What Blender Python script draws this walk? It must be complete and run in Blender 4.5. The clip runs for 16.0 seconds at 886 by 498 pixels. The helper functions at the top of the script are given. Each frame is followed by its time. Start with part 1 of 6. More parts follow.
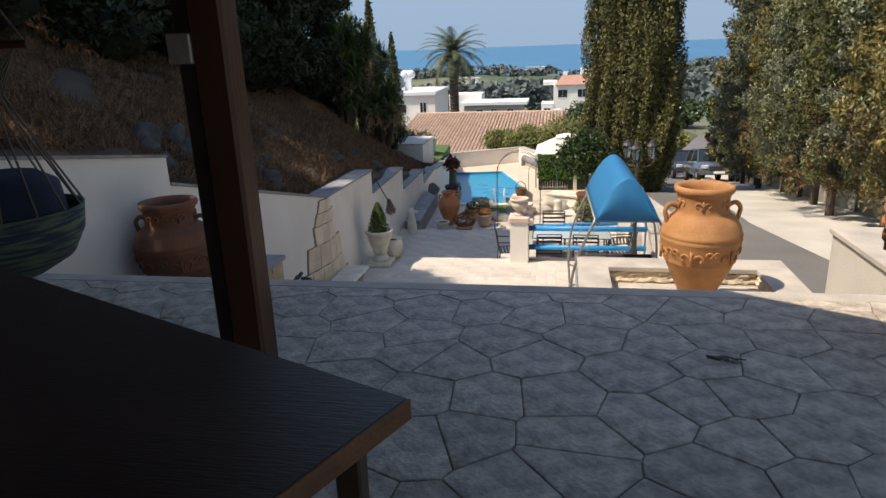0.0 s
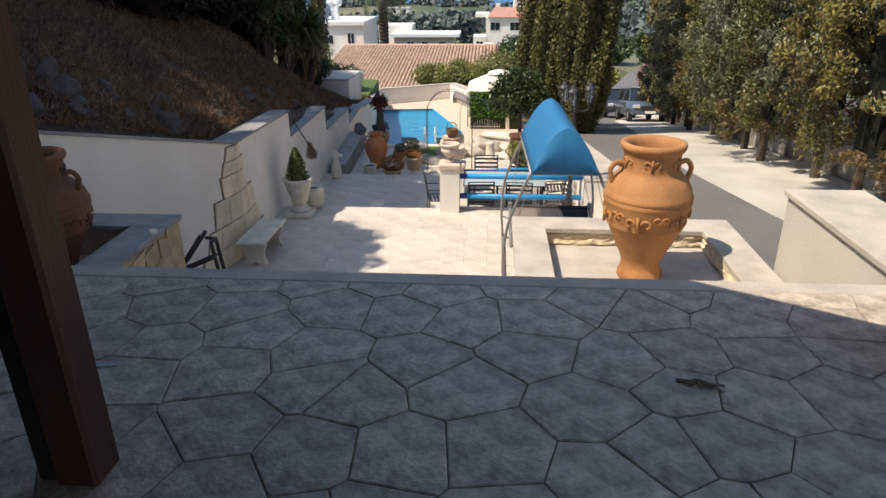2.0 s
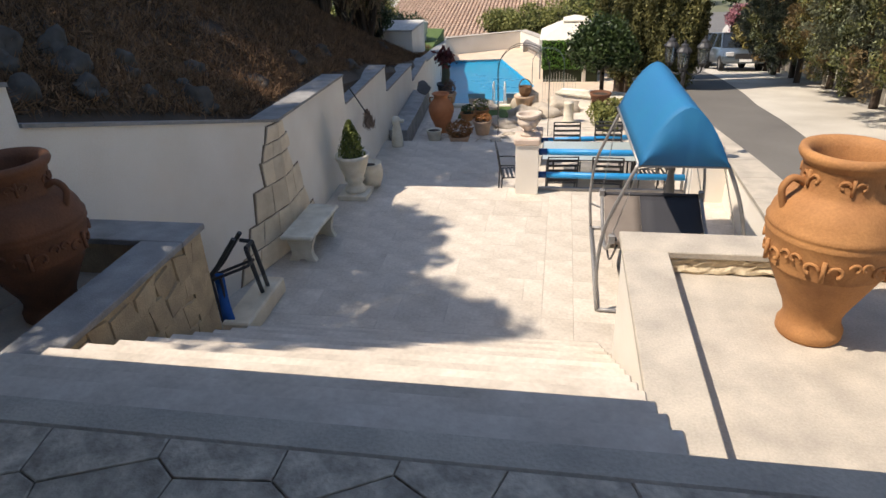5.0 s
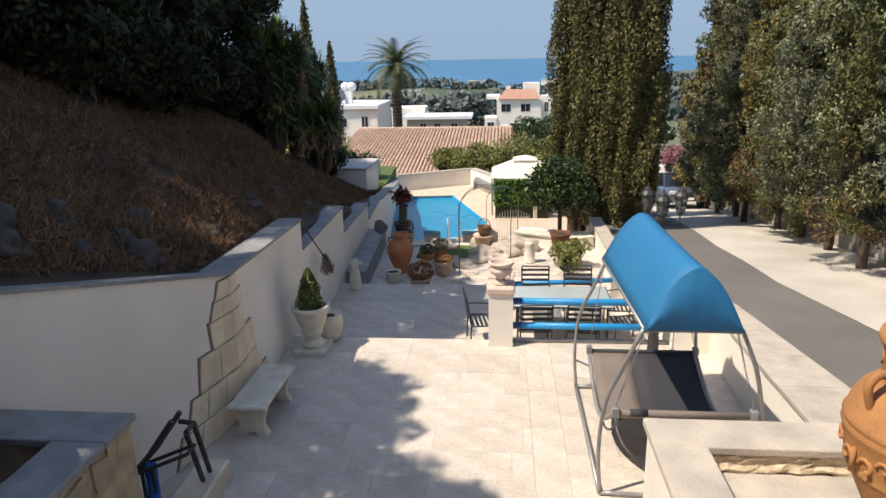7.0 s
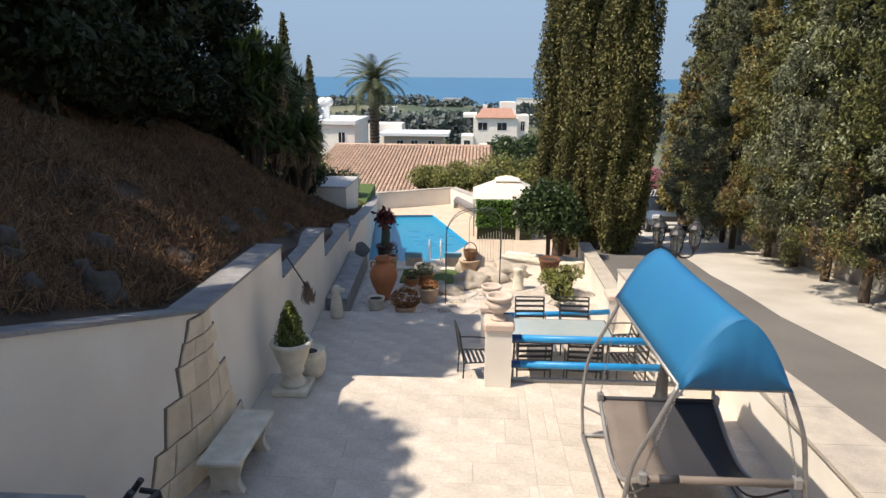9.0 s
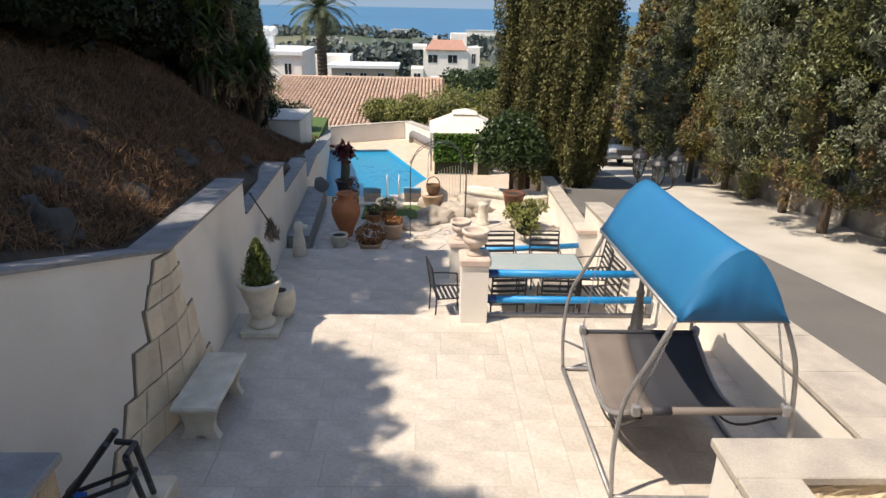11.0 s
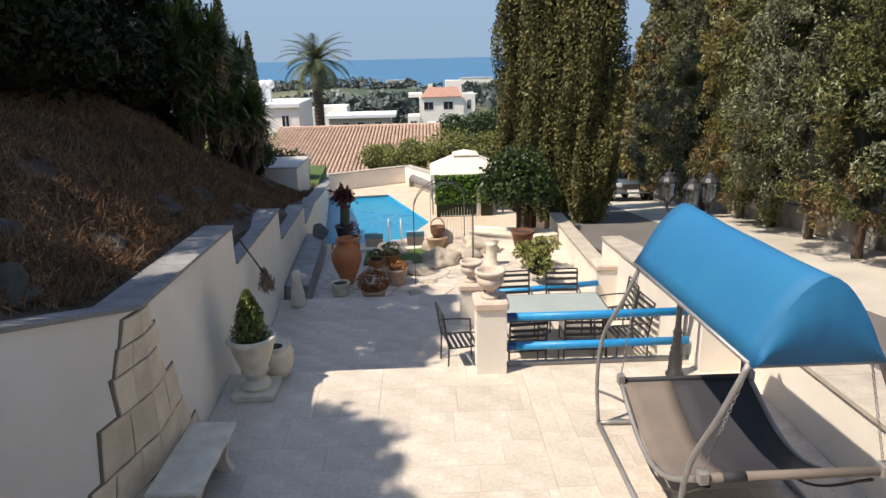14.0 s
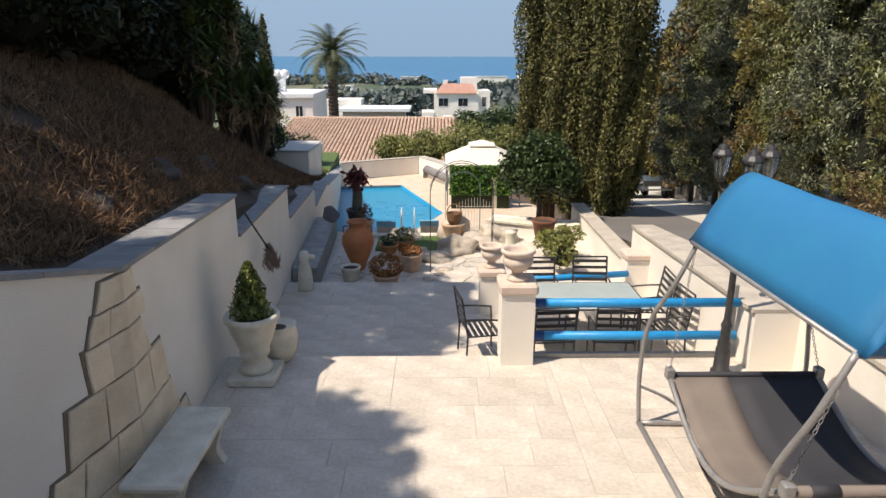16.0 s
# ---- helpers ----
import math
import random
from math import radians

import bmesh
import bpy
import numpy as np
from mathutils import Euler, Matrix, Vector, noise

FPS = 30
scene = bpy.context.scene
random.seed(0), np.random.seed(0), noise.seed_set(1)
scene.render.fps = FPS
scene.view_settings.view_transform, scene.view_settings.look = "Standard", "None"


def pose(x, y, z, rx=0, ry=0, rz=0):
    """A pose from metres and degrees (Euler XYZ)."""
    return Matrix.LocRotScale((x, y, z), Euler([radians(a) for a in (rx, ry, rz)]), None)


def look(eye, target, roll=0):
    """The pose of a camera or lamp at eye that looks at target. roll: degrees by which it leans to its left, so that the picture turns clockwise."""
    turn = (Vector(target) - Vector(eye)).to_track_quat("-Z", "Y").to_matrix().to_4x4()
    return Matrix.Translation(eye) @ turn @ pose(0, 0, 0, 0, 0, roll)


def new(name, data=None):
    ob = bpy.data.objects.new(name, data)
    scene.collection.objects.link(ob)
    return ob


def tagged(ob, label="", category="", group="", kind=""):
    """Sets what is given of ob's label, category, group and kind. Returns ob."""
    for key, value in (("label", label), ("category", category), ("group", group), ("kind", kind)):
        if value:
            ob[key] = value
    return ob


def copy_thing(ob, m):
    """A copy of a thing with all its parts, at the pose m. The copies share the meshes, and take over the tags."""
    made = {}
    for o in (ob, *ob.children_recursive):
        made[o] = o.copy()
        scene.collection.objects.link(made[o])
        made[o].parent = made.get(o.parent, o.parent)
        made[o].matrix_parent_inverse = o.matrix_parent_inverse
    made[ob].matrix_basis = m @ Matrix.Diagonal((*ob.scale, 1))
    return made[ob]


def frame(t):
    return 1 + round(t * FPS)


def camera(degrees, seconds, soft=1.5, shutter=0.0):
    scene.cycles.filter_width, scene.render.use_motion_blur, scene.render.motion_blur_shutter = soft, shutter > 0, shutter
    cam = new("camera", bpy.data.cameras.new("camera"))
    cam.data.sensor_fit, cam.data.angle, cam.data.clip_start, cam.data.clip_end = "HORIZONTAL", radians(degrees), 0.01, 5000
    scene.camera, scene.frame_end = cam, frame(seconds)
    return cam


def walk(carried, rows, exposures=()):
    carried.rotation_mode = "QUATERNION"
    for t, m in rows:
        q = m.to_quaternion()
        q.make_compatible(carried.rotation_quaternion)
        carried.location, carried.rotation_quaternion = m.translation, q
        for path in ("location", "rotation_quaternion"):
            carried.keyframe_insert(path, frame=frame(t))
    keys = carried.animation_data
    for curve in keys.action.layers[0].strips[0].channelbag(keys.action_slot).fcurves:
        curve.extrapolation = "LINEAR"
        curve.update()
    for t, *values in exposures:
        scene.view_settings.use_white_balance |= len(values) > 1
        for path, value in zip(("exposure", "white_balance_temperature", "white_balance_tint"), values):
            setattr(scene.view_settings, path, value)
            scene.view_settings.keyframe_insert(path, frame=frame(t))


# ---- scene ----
cam = camera(67.8, 16.0)
PATH = [
    (0, (0.704, 0.174, 1.615), (0.354, 2.053, 1.025), -2.2),
    (0.5, (0.808, 0.255, 1.668), (0.542, 2.149, 1.083), -0.4),
    (1, (0.798, 0.515, 1.656), (0.612, 2.399, 1.012), -0.5),
    (1.5, (0.709, 0.833, 1.629), (0.588, 2.731, 1.012), -1.1),
    (2, (0.677, 1.084, 1.602), (0.534, 2.922, 0.825), -0.5),
    (2.5, (0.687, 1.4, 1.592), (0.409, 3.213, 0.794), -1.0),
    (3, (0.651, 1.676, 1.568), (0.351, 3.454, 0.702), -1.6),
    (3.5, (0.564, 1.975, 1.564), (0.248, 3.733, 0.663), -2.3),
    (3.7, (0.547, 2.089, 1.556), (0.219, 3.812, 0.595), -2.9),
    (5.8, (0.131, 3.238, 1.573), (-0.2, 5.058, 0.814), -2.0),
    (6, (0.069, 3.318, 1.581), (-0.247, 5.193, 0.96), -2.3),
    (6.5, (0.008, 3.574, 1.594), (-0.297, 5.444, 0.955), -2.0),
    (7, (-0.123, 3.762, 1.593), (-0.299, 5.673, 1.032), -1.1),
    (7.5, (-0.268, 3.988, 1.557), (-0.349, 5.865, 0.871), -0.5),
    (8, (-0.339, 4.226, 1.549), (-0.452, 6.102, 0.865), -0.9),
    (8.5, (-0.409, 4.415, 1.572), (-0.557, 6.308, 0.944), 0.0),
    (9, (-0.488, 4.532, 1.591), (-0.584, 6.463, 1.077), 0.4),
    (9.5, (-0.627, 4.605, 1.583), (-0.68, 6.553, 1.133), -0.9),
    (10, (-0.701, 4.683, 1.516), (-0.644, 6.581, 0.891), 0.9),
    (10.2, (-0.737, 4.7, 1.509), (-0.684, 6.572, 0.808), 2.0),
    (12.3, (-0.925, 5.175, 1.391), (-0.829, 7.052, 0.705), -1.4),
    (12.5, (-0.94, 5.23, 1.399), (-0.842, 7.102, 0.702), -1.7),
    (13, (-0.898, 5.384, 1.303), (-0.845, 7.291, 0.701), -2.8),
    (13.5, (-0.878, 5.506, 1.236), (-0.828, 7.421, 0.66), -1.3),
    (14, (-0.907, 5.651, 1.146), (-0.855, 7.568, 0.58), -1.4),
    (14.5, (-0.994, 5.858, 1.021), (-0.875, 7.765, 0.429), -1.3),
    (15, (-0.999, 6.018, 0.903), (-0.973, 7.939, 0.348), -1.1),
    (15.5, (-0.983, 6.179, 0.818), (-0.974, 8.081, 0.198), 1.3),
    (16, (-1.043, 6.353, 0.672), (-1.02, 8.27, 0.102), 0.1),
]
walk(cam, [(t, look(eye, target, roll)) for t, eye, target, roll in PATH], exposures=[(0.0, 0.58, 7150, 12)])

# ---- body ----
import itertools

SUN_EL, SUN_FROM = radians(57), Vector((-0.90, -0.43))
world = bpy.data.worlds.new("world")
scene.world = world
world.use_nodes = True
wn = world.node_tree
sky = wn.nodes.new("ShaderNodeTexSky")
sky.sky_type, sky.sun_disc = "NISHITA", False
sky.sun_elevation, sky.sun_rotation = SUN_EL, math.atan2(SUN_FROM.x, SUN_FROM.y)
sky.dust_density, sky.ozone_density, sky.air_density = 0.5, 1.5, 1.0
wn.links.new(sky.outputs[0], wn.nodes["Background"].inputs[0])
wn.nodes["Background"].inputs[1].default_value = 0.15
sun = new("sun", bpy.data.lights.new("sun", "SUN"))
sun.data.energy, sun.data.angle, sun.data.color = 3.9, radians(0.53), (1.0, 0.94, 0.86)
d = Vector((SUN_FROM.x * math.cos(SUN_EL), SUN_FROM.y * math.cos(SUN_EL), math.sin(SUN_EL)))
sun.matrix_world = look(d * 50, (0, 0, 0))

# ---- materials ----
MATS = {}


def surface(name, color, rough=0.8, color2=None, scale=6.0, bump=0.15, metal=0.0, fine=60.0, coat=0.0, contrast=0.5, vary=0.0, island=0.0, spec=0.5, stretch=(1, 1, 1)):
    """A procedural material with two scales of variation."""
    if name in MATS:
        return MATS[name]
    m = bpy.data.materials.new(name)
    MATS[name] = m
    m.use_nodes = True
    nt = m.node_tree
    n, link = nt.nodes, nt.links.new
    b = n["Principled BSDF"]
    tc = n.new("ShaderNodeTexCoord")
    mp = n.new("ShaderNodeMapping")
    mp.inputs["Scale"].default_value = stretch
    link(tc.outputs["Object"], mp.inputs[0])
    big, small = n.new("ShaderNodeTexNoise"), n.new("ShaderNodeTexNoise")
    big.inputs["Scale"].default_value, big.inputs["Detail"].default_value = scale, 5
    small.inputs["Scale"].default_value, small.inputs["Detail"].default_value = fine, 3
    link(mp.outputs[0], big.inputs[0])
    link(mp.outputs[0], small.inputs[0])
    c2 = color2 or tuple(c * 0.72 for c in color)
    ramp = n.new("ShaderNodeValToRGB")
    ramp.color_ramp.elements[0].position, ramp.color_ramp.elements[1].position = 0.5 - contrast * 0.4, 0.5 + contrast * 0.4
    ramp.color_ramp.elements[0].color, ramp.color_ramp.elements[1].color = (*c2, 1), (*color, 1)
    link(big.outputs[0], ramp.inputs[0])
    mix = n.new("ShaderNodeMix")
    mix.data_type, mix.blend_type = "RGBA", "OVERLAY"
    mix.inputs[0].default_value = 0.22
    link(ramp.outputs[0], mix.inputs[6])
    link(small.outputs[0], mix.inputs[7])
    last = mix.outputs[2]
    for amount, source in ((vary, "o"), (island, "i")):
        if amount:
            info = n.new("ShaderNodeObjectInfo" if source == "o" else "ShaderNodeNewGeometry")
            out = info.outputs["Random" if source == "o" else "Random Per Island"]
            rng = n.new("ShaderNodeMapRange")
            rng.inputs["To Min"].default_value, rng.inputs["To Max"].default_value = 1 - amount, 1 + amount
            link(out, rng.inputs[0])
            hsv = n.new("ShaderNodeHueSaturation")
            link(rng.outputs[0], hsv.inputs["Value"])
            link(last, hsv.inputs["Color"])
            last = hsv.outputs[0]
    link(last, b.inputs["Base Color"])
    b.inputs["Metallic"].default_value = metal
    b.inputs["Coat Weight"].default_value = coat
    b.inputs["Specular IOR Level"].default_value = spec
    rr = n.new("ShaderNodeMapRange")
    rr.inputs["To Min"].default_value, rr.inputs["To Max"].default_value = max(0.02, rough - 0.1), min(1, rough + 0.1)
    link(big.outputs[0], rr.inputs[0])
    link(rr.outputs[0], b.inputs["Roughness"])
    if bump:
        bp = n.new("ShaderNodeBump")
        bp.inputs["Strength"].default_value, bp.inputs["Distance"].default_value = bump, 0.01
        link(small.outputs[0], bp.inputs["Height"])
        link(bp.outputs[0], b.inputs["Normal"])
    return m


def leafy(name, color, color2, rough=0.6):
    """Leaves: their colour varies leaf by leaf and in patches, and a little light passes through."""
    m = bpy.data.materials.new(name)
    m.use_nodes = True
    nt = m.node_tree
    n, link = nt.nodes, nt.links.new
    b = n["Principled BSDF"]
    geo, tc, noi, add = n.new("ShaderNodeNewGeometry"), n.new("ShaderNodeTexCoord"), n.new("ShaderNodeTexNoise"), n.new("ShaderNodeMath")
    noi.inputs["Scale"].default_value = 1.3
    link(tc.outputs["Object"], noi.inputs[0])
    add.operation = "MULTIPLY_ADD"
    add.inputs[1].default_value, add.inputs[2].default_value = 0.55, 0.0
    link(geo.outputs["Random Per Island"], add.inputs[0])
    add2 = n.new("ShaderNodeMath")
    link(add.outputs[0], add2.inputs[0])
    mul = n.new("ShaderNodeMath")
    mul.operation = "MULTIPLY"
    mul.inputs[1].default_value = 0.5
    link(noi.outputs[0], mul.inputs[0])
    link(mul.outputs[0], add2.inputs[1])
    ramp = n.new("ShaderNodeValToRGB")
    ramp.color_ramp.elements[0].position, ramp.color_ramp.elements[1].position = 0.2, 0.85
    ramp.color_ramp.elements[0].color, ramp.color_ramp.elements[1].color = (*color, 1), (*color2, 1)
    link(add2.outputs[0], ramp.inputs[0])
    link(ramp.outputs[0], b.inputs["Base Color"])
    b.inputs["Roughness"].default_value = rough
    b.inputs["Specular IOR Level"].default_value = 0.3
    b.inputs["Subsurface Weight"].default_value = 0.0
    MATS[name] = m
    return m


STUCCO = surface("white_stucco", (0.84, 0.79, 0.71), 0.9, (0.76, 0.70, 0.61), 1.2, 0.5, fine=90)
TERRACE = surface("terrace_stone", (0.62, 0.55, 0.47), 0.8, (0.46, 0.40, 0.33), 3.2, 0.4, fine=26, vary=0.08)
JOINT = surface("joint_mortar", (0.54, 0.47, 0.39), 0.95, scale=9, bump=0.3)
COPING = surface("coping_stone", (0.52, 0.46, 0.38), 0.8, (0.36, 0.32, 0.27), 3.5, 0.4)
GREYCOP = surface("grey_coping_stone", (0.33, 0.32, 0.31), 0.7, (0.19, 0.185, 0.18), 4.0, 0.4)
FLAG = surface("flagstone", (0.63, 0.54, 0.43), 0.6, (0.23, 0.19, 0.15), 9.0, 0.9, fine=35, vary=0.1)
FLAGJ = surface("flagstone_joint", (0.16, 0.13, 0.11), 0.9, scale=12, bump=0.2)
RUBBLE = surface("rubble_stone", (0.55, 0.42, 0.26), 0.85, (0.38, 0.29, 0.19), 6.0, 0.7, vary=0.14)
QUOIN = surface("sandstone", (0.80, 0.68, 0.51), 0.85, (0.62, 0.51, 0.36), 4.0, 0.5, vary=0.1)
CLAY = surface("terracotta", (0.49, 0.235, 0.085), 0.8, (0.29, 0.125, 0.045), 2.5, 0.35)
PALECLAY = surface("pale_clay", (0.62, 0.42, 0.28), 0.85, (0.46, 0.32, 0.22), 8.0, 0.4)
CREAM = surface("cream_cast_stone", (0.72, 0.67, 0.55), 0.8, (0.56, 0.51, 0.40), 6.0, 0.3)
SOIL = surface("dark_soil", (0.05, 0.035, 0.025), 1.0, scale=20, bump=0.8)
BLUE = surface("blue_cloth", (0.010, 0.165, 0.33), 0.7, (0.01, 0.14, 0.32), 3.0, 0.15, fine=200)
BLUEPIPE = surface("blue_painted_pipe", (0.01, 0.27, 0.58), 0.45, (0.008, 0.22, 0.5), 8, 0.05)
STEEL = surface("grey_steel", (0.34, 0.33, 0.32), 0.45, (0.26, 0.25, 0.24), 10, 0.05, metal=0.4)
BLACKM = surface("black_metal", (0.022, 0.022, 0.025), 0.5, (0.04, 0.038, 0.036), 12, 0.1)
WOOD = surface("dark_brown_wood", (0.10, 0.035, 0.015), 0.5, (0.05, 0.018, 0.009), 4, 0.3, stretch=(1, 1, 0.15))
TABLEW = surface("table_wood", (0.085, 0.05, 0.035), 0.45, (0.05, 0.03, 0.022), 5, 0.25, stretch=(0.2, 2, 2))
ASPHALT = surface("asphalt", (0.16, 0.15, 0.135), 0.95, (0.12, 0.11, 0.10), 0.6, 0.5, fine=60)
CONCRETE = surface("pale_concrete", (0.56, 0.52, 0.45), 0.9, (0.42, 0.38, 0.32), 0.8, 0.4)
EARTH = surface("dry_earth", (0.12, 0.082, 0.055), 1.0, (0.06, 0.042, 0.03), 0.7, 0.9, fine=14)
VALLEY = surface("valley_fields", (0.17, 0.16, 0.09), 1.0, (0.05, 0.075, 0.04), 0.012, 0.2, fine=0.08, contrast=0.35)
BARK = surface("bark", (0.11, 0.078, 0.055), 0.95, (0.05, 0.036, 0.026), 6, 0.9, stretch=(1, 1, 0.3))
ROOFT = surface("clay_roof_tile", (0.58, 0.42, 0.31), 0.85, (0.46, 0.31, 0.22), 5, 0.3, island=0.12)
# Darker copy of the terracotta: the left jar's shade is put into its colour.
DARKCLAY = surface("dark_shaded_terracotta", (0.21, 0.085, 0.04), 0.85, (0.10, 0.045, 0.025), 4.0, 0.4)
POOLT = surface("pool_tile", (0.03, 0.42, 0.68), 0.35, (0.02, 0.34, 0.6), 1.5, 0.05)
DECK = surface("pool_deck", (0.62, 0.50, 0.38), 0.85, (0.52, 0.41, 0.31), 2.0, 0.3)
TURF = surface("green_turf", (0.09, 0.14, 0.03), 0.95, (0.05, 0.09, 0.02), 8, 0.6)
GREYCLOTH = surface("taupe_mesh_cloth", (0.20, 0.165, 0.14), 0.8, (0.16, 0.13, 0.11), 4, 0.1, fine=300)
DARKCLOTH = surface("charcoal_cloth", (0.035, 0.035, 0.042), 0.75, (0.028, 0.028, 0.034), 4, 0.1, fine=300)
WHITEP = surface("white_plastic", (0.8, 0.8, 0.78), 0.4, (0.72, 0.72, 0.70), 5, 0.03)
CYPLEAF = leafy("cypress_leaf", (0.016, 0.024, 0.007), (0.20, 0.18, 0.06))
PINELEAF = leafy("conifer_leaf", (0.013, 0.020, 0.006), (0.19, 0.19, 0.06))
PINELEAF_2 = leafy("grey_conifer_leaf", (0.018, 0.024, 0.013), (0.22, 0.23, 0.14))
PINELEAF_3 = leafy("yellowing_conifer_leaf", (0.03, 0.028, 0.007), (0.30, 0.24, 0.07))
# near-black filler: the shade deep inside crowns, put into a colour
CORE = surface("inner_shade_core", (0.012, 0.016, 0.006), 1.0, (0.005, 0.007, 0.003), 6, 1.0, fine=20)
PINETIP = leafy("conifer_tip_leaf", (0.11, 0.14, 0.07), (0.38, 0.40, 0.24))
DRYLEAF = leafy("dry_conifer_leaf", (0.05, 0.032, 0.014), (0.22, 0.15, 0.06))
# near-black leaves: the bank's deep shade is put into the leaf colour
DARKLEAF = leafy("shade_darkened_leaf", (0.007, 0.011, 0.004), (0.032, 0.04, 0.013))
CITRUS = leafy("citrus_leaf", (0.008, 0.020, 0.006), (0.075, 0.11, 0.035), 0.4)
BUSHLEAF = leafy("bush_leaf", (0.06, 0.08, 0.018), (0.30, 0.29, 0.09))
HEDGELEAF = leafy("hedge_leaf", (0.03, 0.09, 0.01), (0.14, 0.26, 0.04))
PALMLEAF = leafy("palm_leaf", (0.03, 0.05, 0.02), (0.13, 0.14, 0.07))
DRYGRASS = leafy("dry_grass", (0.03, 0.02, 0.012), (0.32, 0.185, 0.10), 0.9)
YUCCALEAF = leafy("yucca_leaf", (0.02, 0.045, 0.012), (0.17, 0.22, 0.07), 0.45)
PINKLEAF = leafy("pink_blossom", (0.12, 0.05, 0.05), (0.50, 0.20, 0.24))


# ---- mesh helpers ----
def part(name, bm, material, parent=None, label="", smooth=False, matrix=None):
    me = bpy.data.meshes.new(name)
    bm.normal_update()
    bm.to_mesh(me)
    bm.free()
    me.materials.append(material)
    if smooth:
        me.shade_smooth()
    ob = new(name, me)
    if parent:
        ob.parent = parent
    if matrix:
        ob.matrix_basis = matrix
    if label:
        tagged(ob, label)
    return ob


def thing(name, m, label, category, group=""):
    ob = new(name)
    ob.matrix_basis = m
    return tagged(ob, label, category, group)


def box(bm, x0, x1, y0, y1, z0, z1, bevel=0.0, m=None):
    """A box between the given faces, its edges bevelled."""
    vs = [bm.verts.new((x, y, z)) for z in (z0, z1) for y in (y0, y1) for x in (x0, x1)]
    fs = [bm.faces.new([vs[i] for i in f]) for f in ((0, 2, 3, 1), (4, 5, 7, 6), (0, 1, 5, 4), (2, 6, 7, 3), (0, 4, 6, 2), (1, 3, 7, 5))]
    if m:
        bmesh.ops.transform(bm, matrix=m, verts=vs)
    if bevel:
        es = list({e for f in fs for e in f.edges})
        bmesh.ops.bevel(bm, geom=es, offset=bevel, segments=1, affect="EDGES", clamp_overlap=True)
    return bm


def boxed(*a, **k):
    return box(bmesh.new(), *a, **k)


def prism(bm, pts, z0, z1):
    """An upright prism over a plan outline given anticlockwise; z0 and z1 may be lists, one height a corner."""
    n = len(pts)
    lo = z0 if isinstance(z0, (list, tuple)) else [z0] * n
    hi = z1 if isinstance(z1, (list, tuple)) else [z1] * n
    a = [bm.verts.new((p[0], p[1], lo[i])) for i, p in enumerate(pts)]
    b = [bm.verts.new((p[0], p[1], hi[i])) for i, p in enumerate(pts)]
    bm.faces.new(a[::-1])
    bm.faces.new(b)
    for i in range(n):
        j = (i + 1) % n
        bm.faces.new((a[i], a[j], b[j], b[i]))
    return bm


def lathe(bm, profile, seg=28, at=(0, 0, 0), wob=0.0):
    """Turns a list of (radius, height) round the z axis; radius 0 closes an end."""
    rings = []
    for k, (r, z) in enumerate(profile):
        if r <= 1e-6:
            rings.append([bm.verts.new((at[0], at[1], at[2] + z))])
        else:
            rings.append([bm.verts.new((at[0] + r * math.cos(a) * (1 + wob * math.sin(3 * a + k)), at[1] + r * math.sin(a) * (1 + wob * math.cos(2 * a + k)), at[2] + z))
                          for a in (2 * math.pi * i / seg for i in range(seg))])
    for p, q in zip(rings, rings[1:]):
        for i in range(seg):
            j = (i + 1) % seg
            f = [p[i % len(p)], p[j % len(p)], q[j % len(q)], q[i % len(q)]]
            f = list(dict.fromkeys(f))
            if len(f) > 2:
                bm.faces.new(f)
    return bm


def pipe(bm, pts, r, seg=8, closed=False, taper=None):
    """A tube along a polyline."""
    pts = [Vector(p) for p in pts]
    n = len(pts)
    rings = []
    side = None
    for i, p in enumerate(pts):
        a = pts[i - 1] if i or closed else p
        b = pts[(i + 1) % n] if i < n - 1 or closed else p
        t = (b - a).normalized()
        if side is None:
            side = t.orthogonal().normalized()
        side = (side - t * side.dot(t)).normalized()
        up = t.cross(side)
        rr = taper[i] if taper else r
        rings.append([bm.verts.new(p + (side * math.cos(k) + up * math.sin(k)) * rr) for k in (2 * math.pi * j / seg for j in range(seg))])
    pairs = list(zip(rings, rings[1:])) + ([(rings[-1], rings[0])] if closed else [])
    for p, q in pairs:
        for j in range(seg):
            bm.faces.new((p[j], p[(j + 1) % seg], q[(j + 1) % seg], q[j]))
    if not closed:
        bm.faces.new(rings[0][::-1])
        bm.faces.new(rings[-1])
    return bm


def curve(*pts, n=8):
    """A smooth line through the points."""
    pts = [Vector(p) for p in pts]
    out = []
    for i in range(len(pts) - 1):
        p0, p1, p2, p3 = pts[max(i - 1, 0)], pts[i], pts[i + 1], pts[min(i + 2, len(pts) - 1)]
        for k in range(n):
            t = k / n
            out.append(0.5 * ((2 * p1) + (p2 - p0) * t + (2 * p0 - 5 * p1 + 4 * p2 - p3) * t * t + (3 * p1 - p0 - 3 * p2 + p3) * t ** 3))
    return out + [pts[-1]]


def from_arrays(name, verts, faces, material, parent=None, label="", kind=""):
    me = bpy.data.meshes.new(name)
    me.from_pydata(verts, [], faces)
    me.update()
    me.materials.append(material)
    ob = new(name, me)
    if parent:
        ob.parent = parent
    return tagged(ob, label, kind=kind)


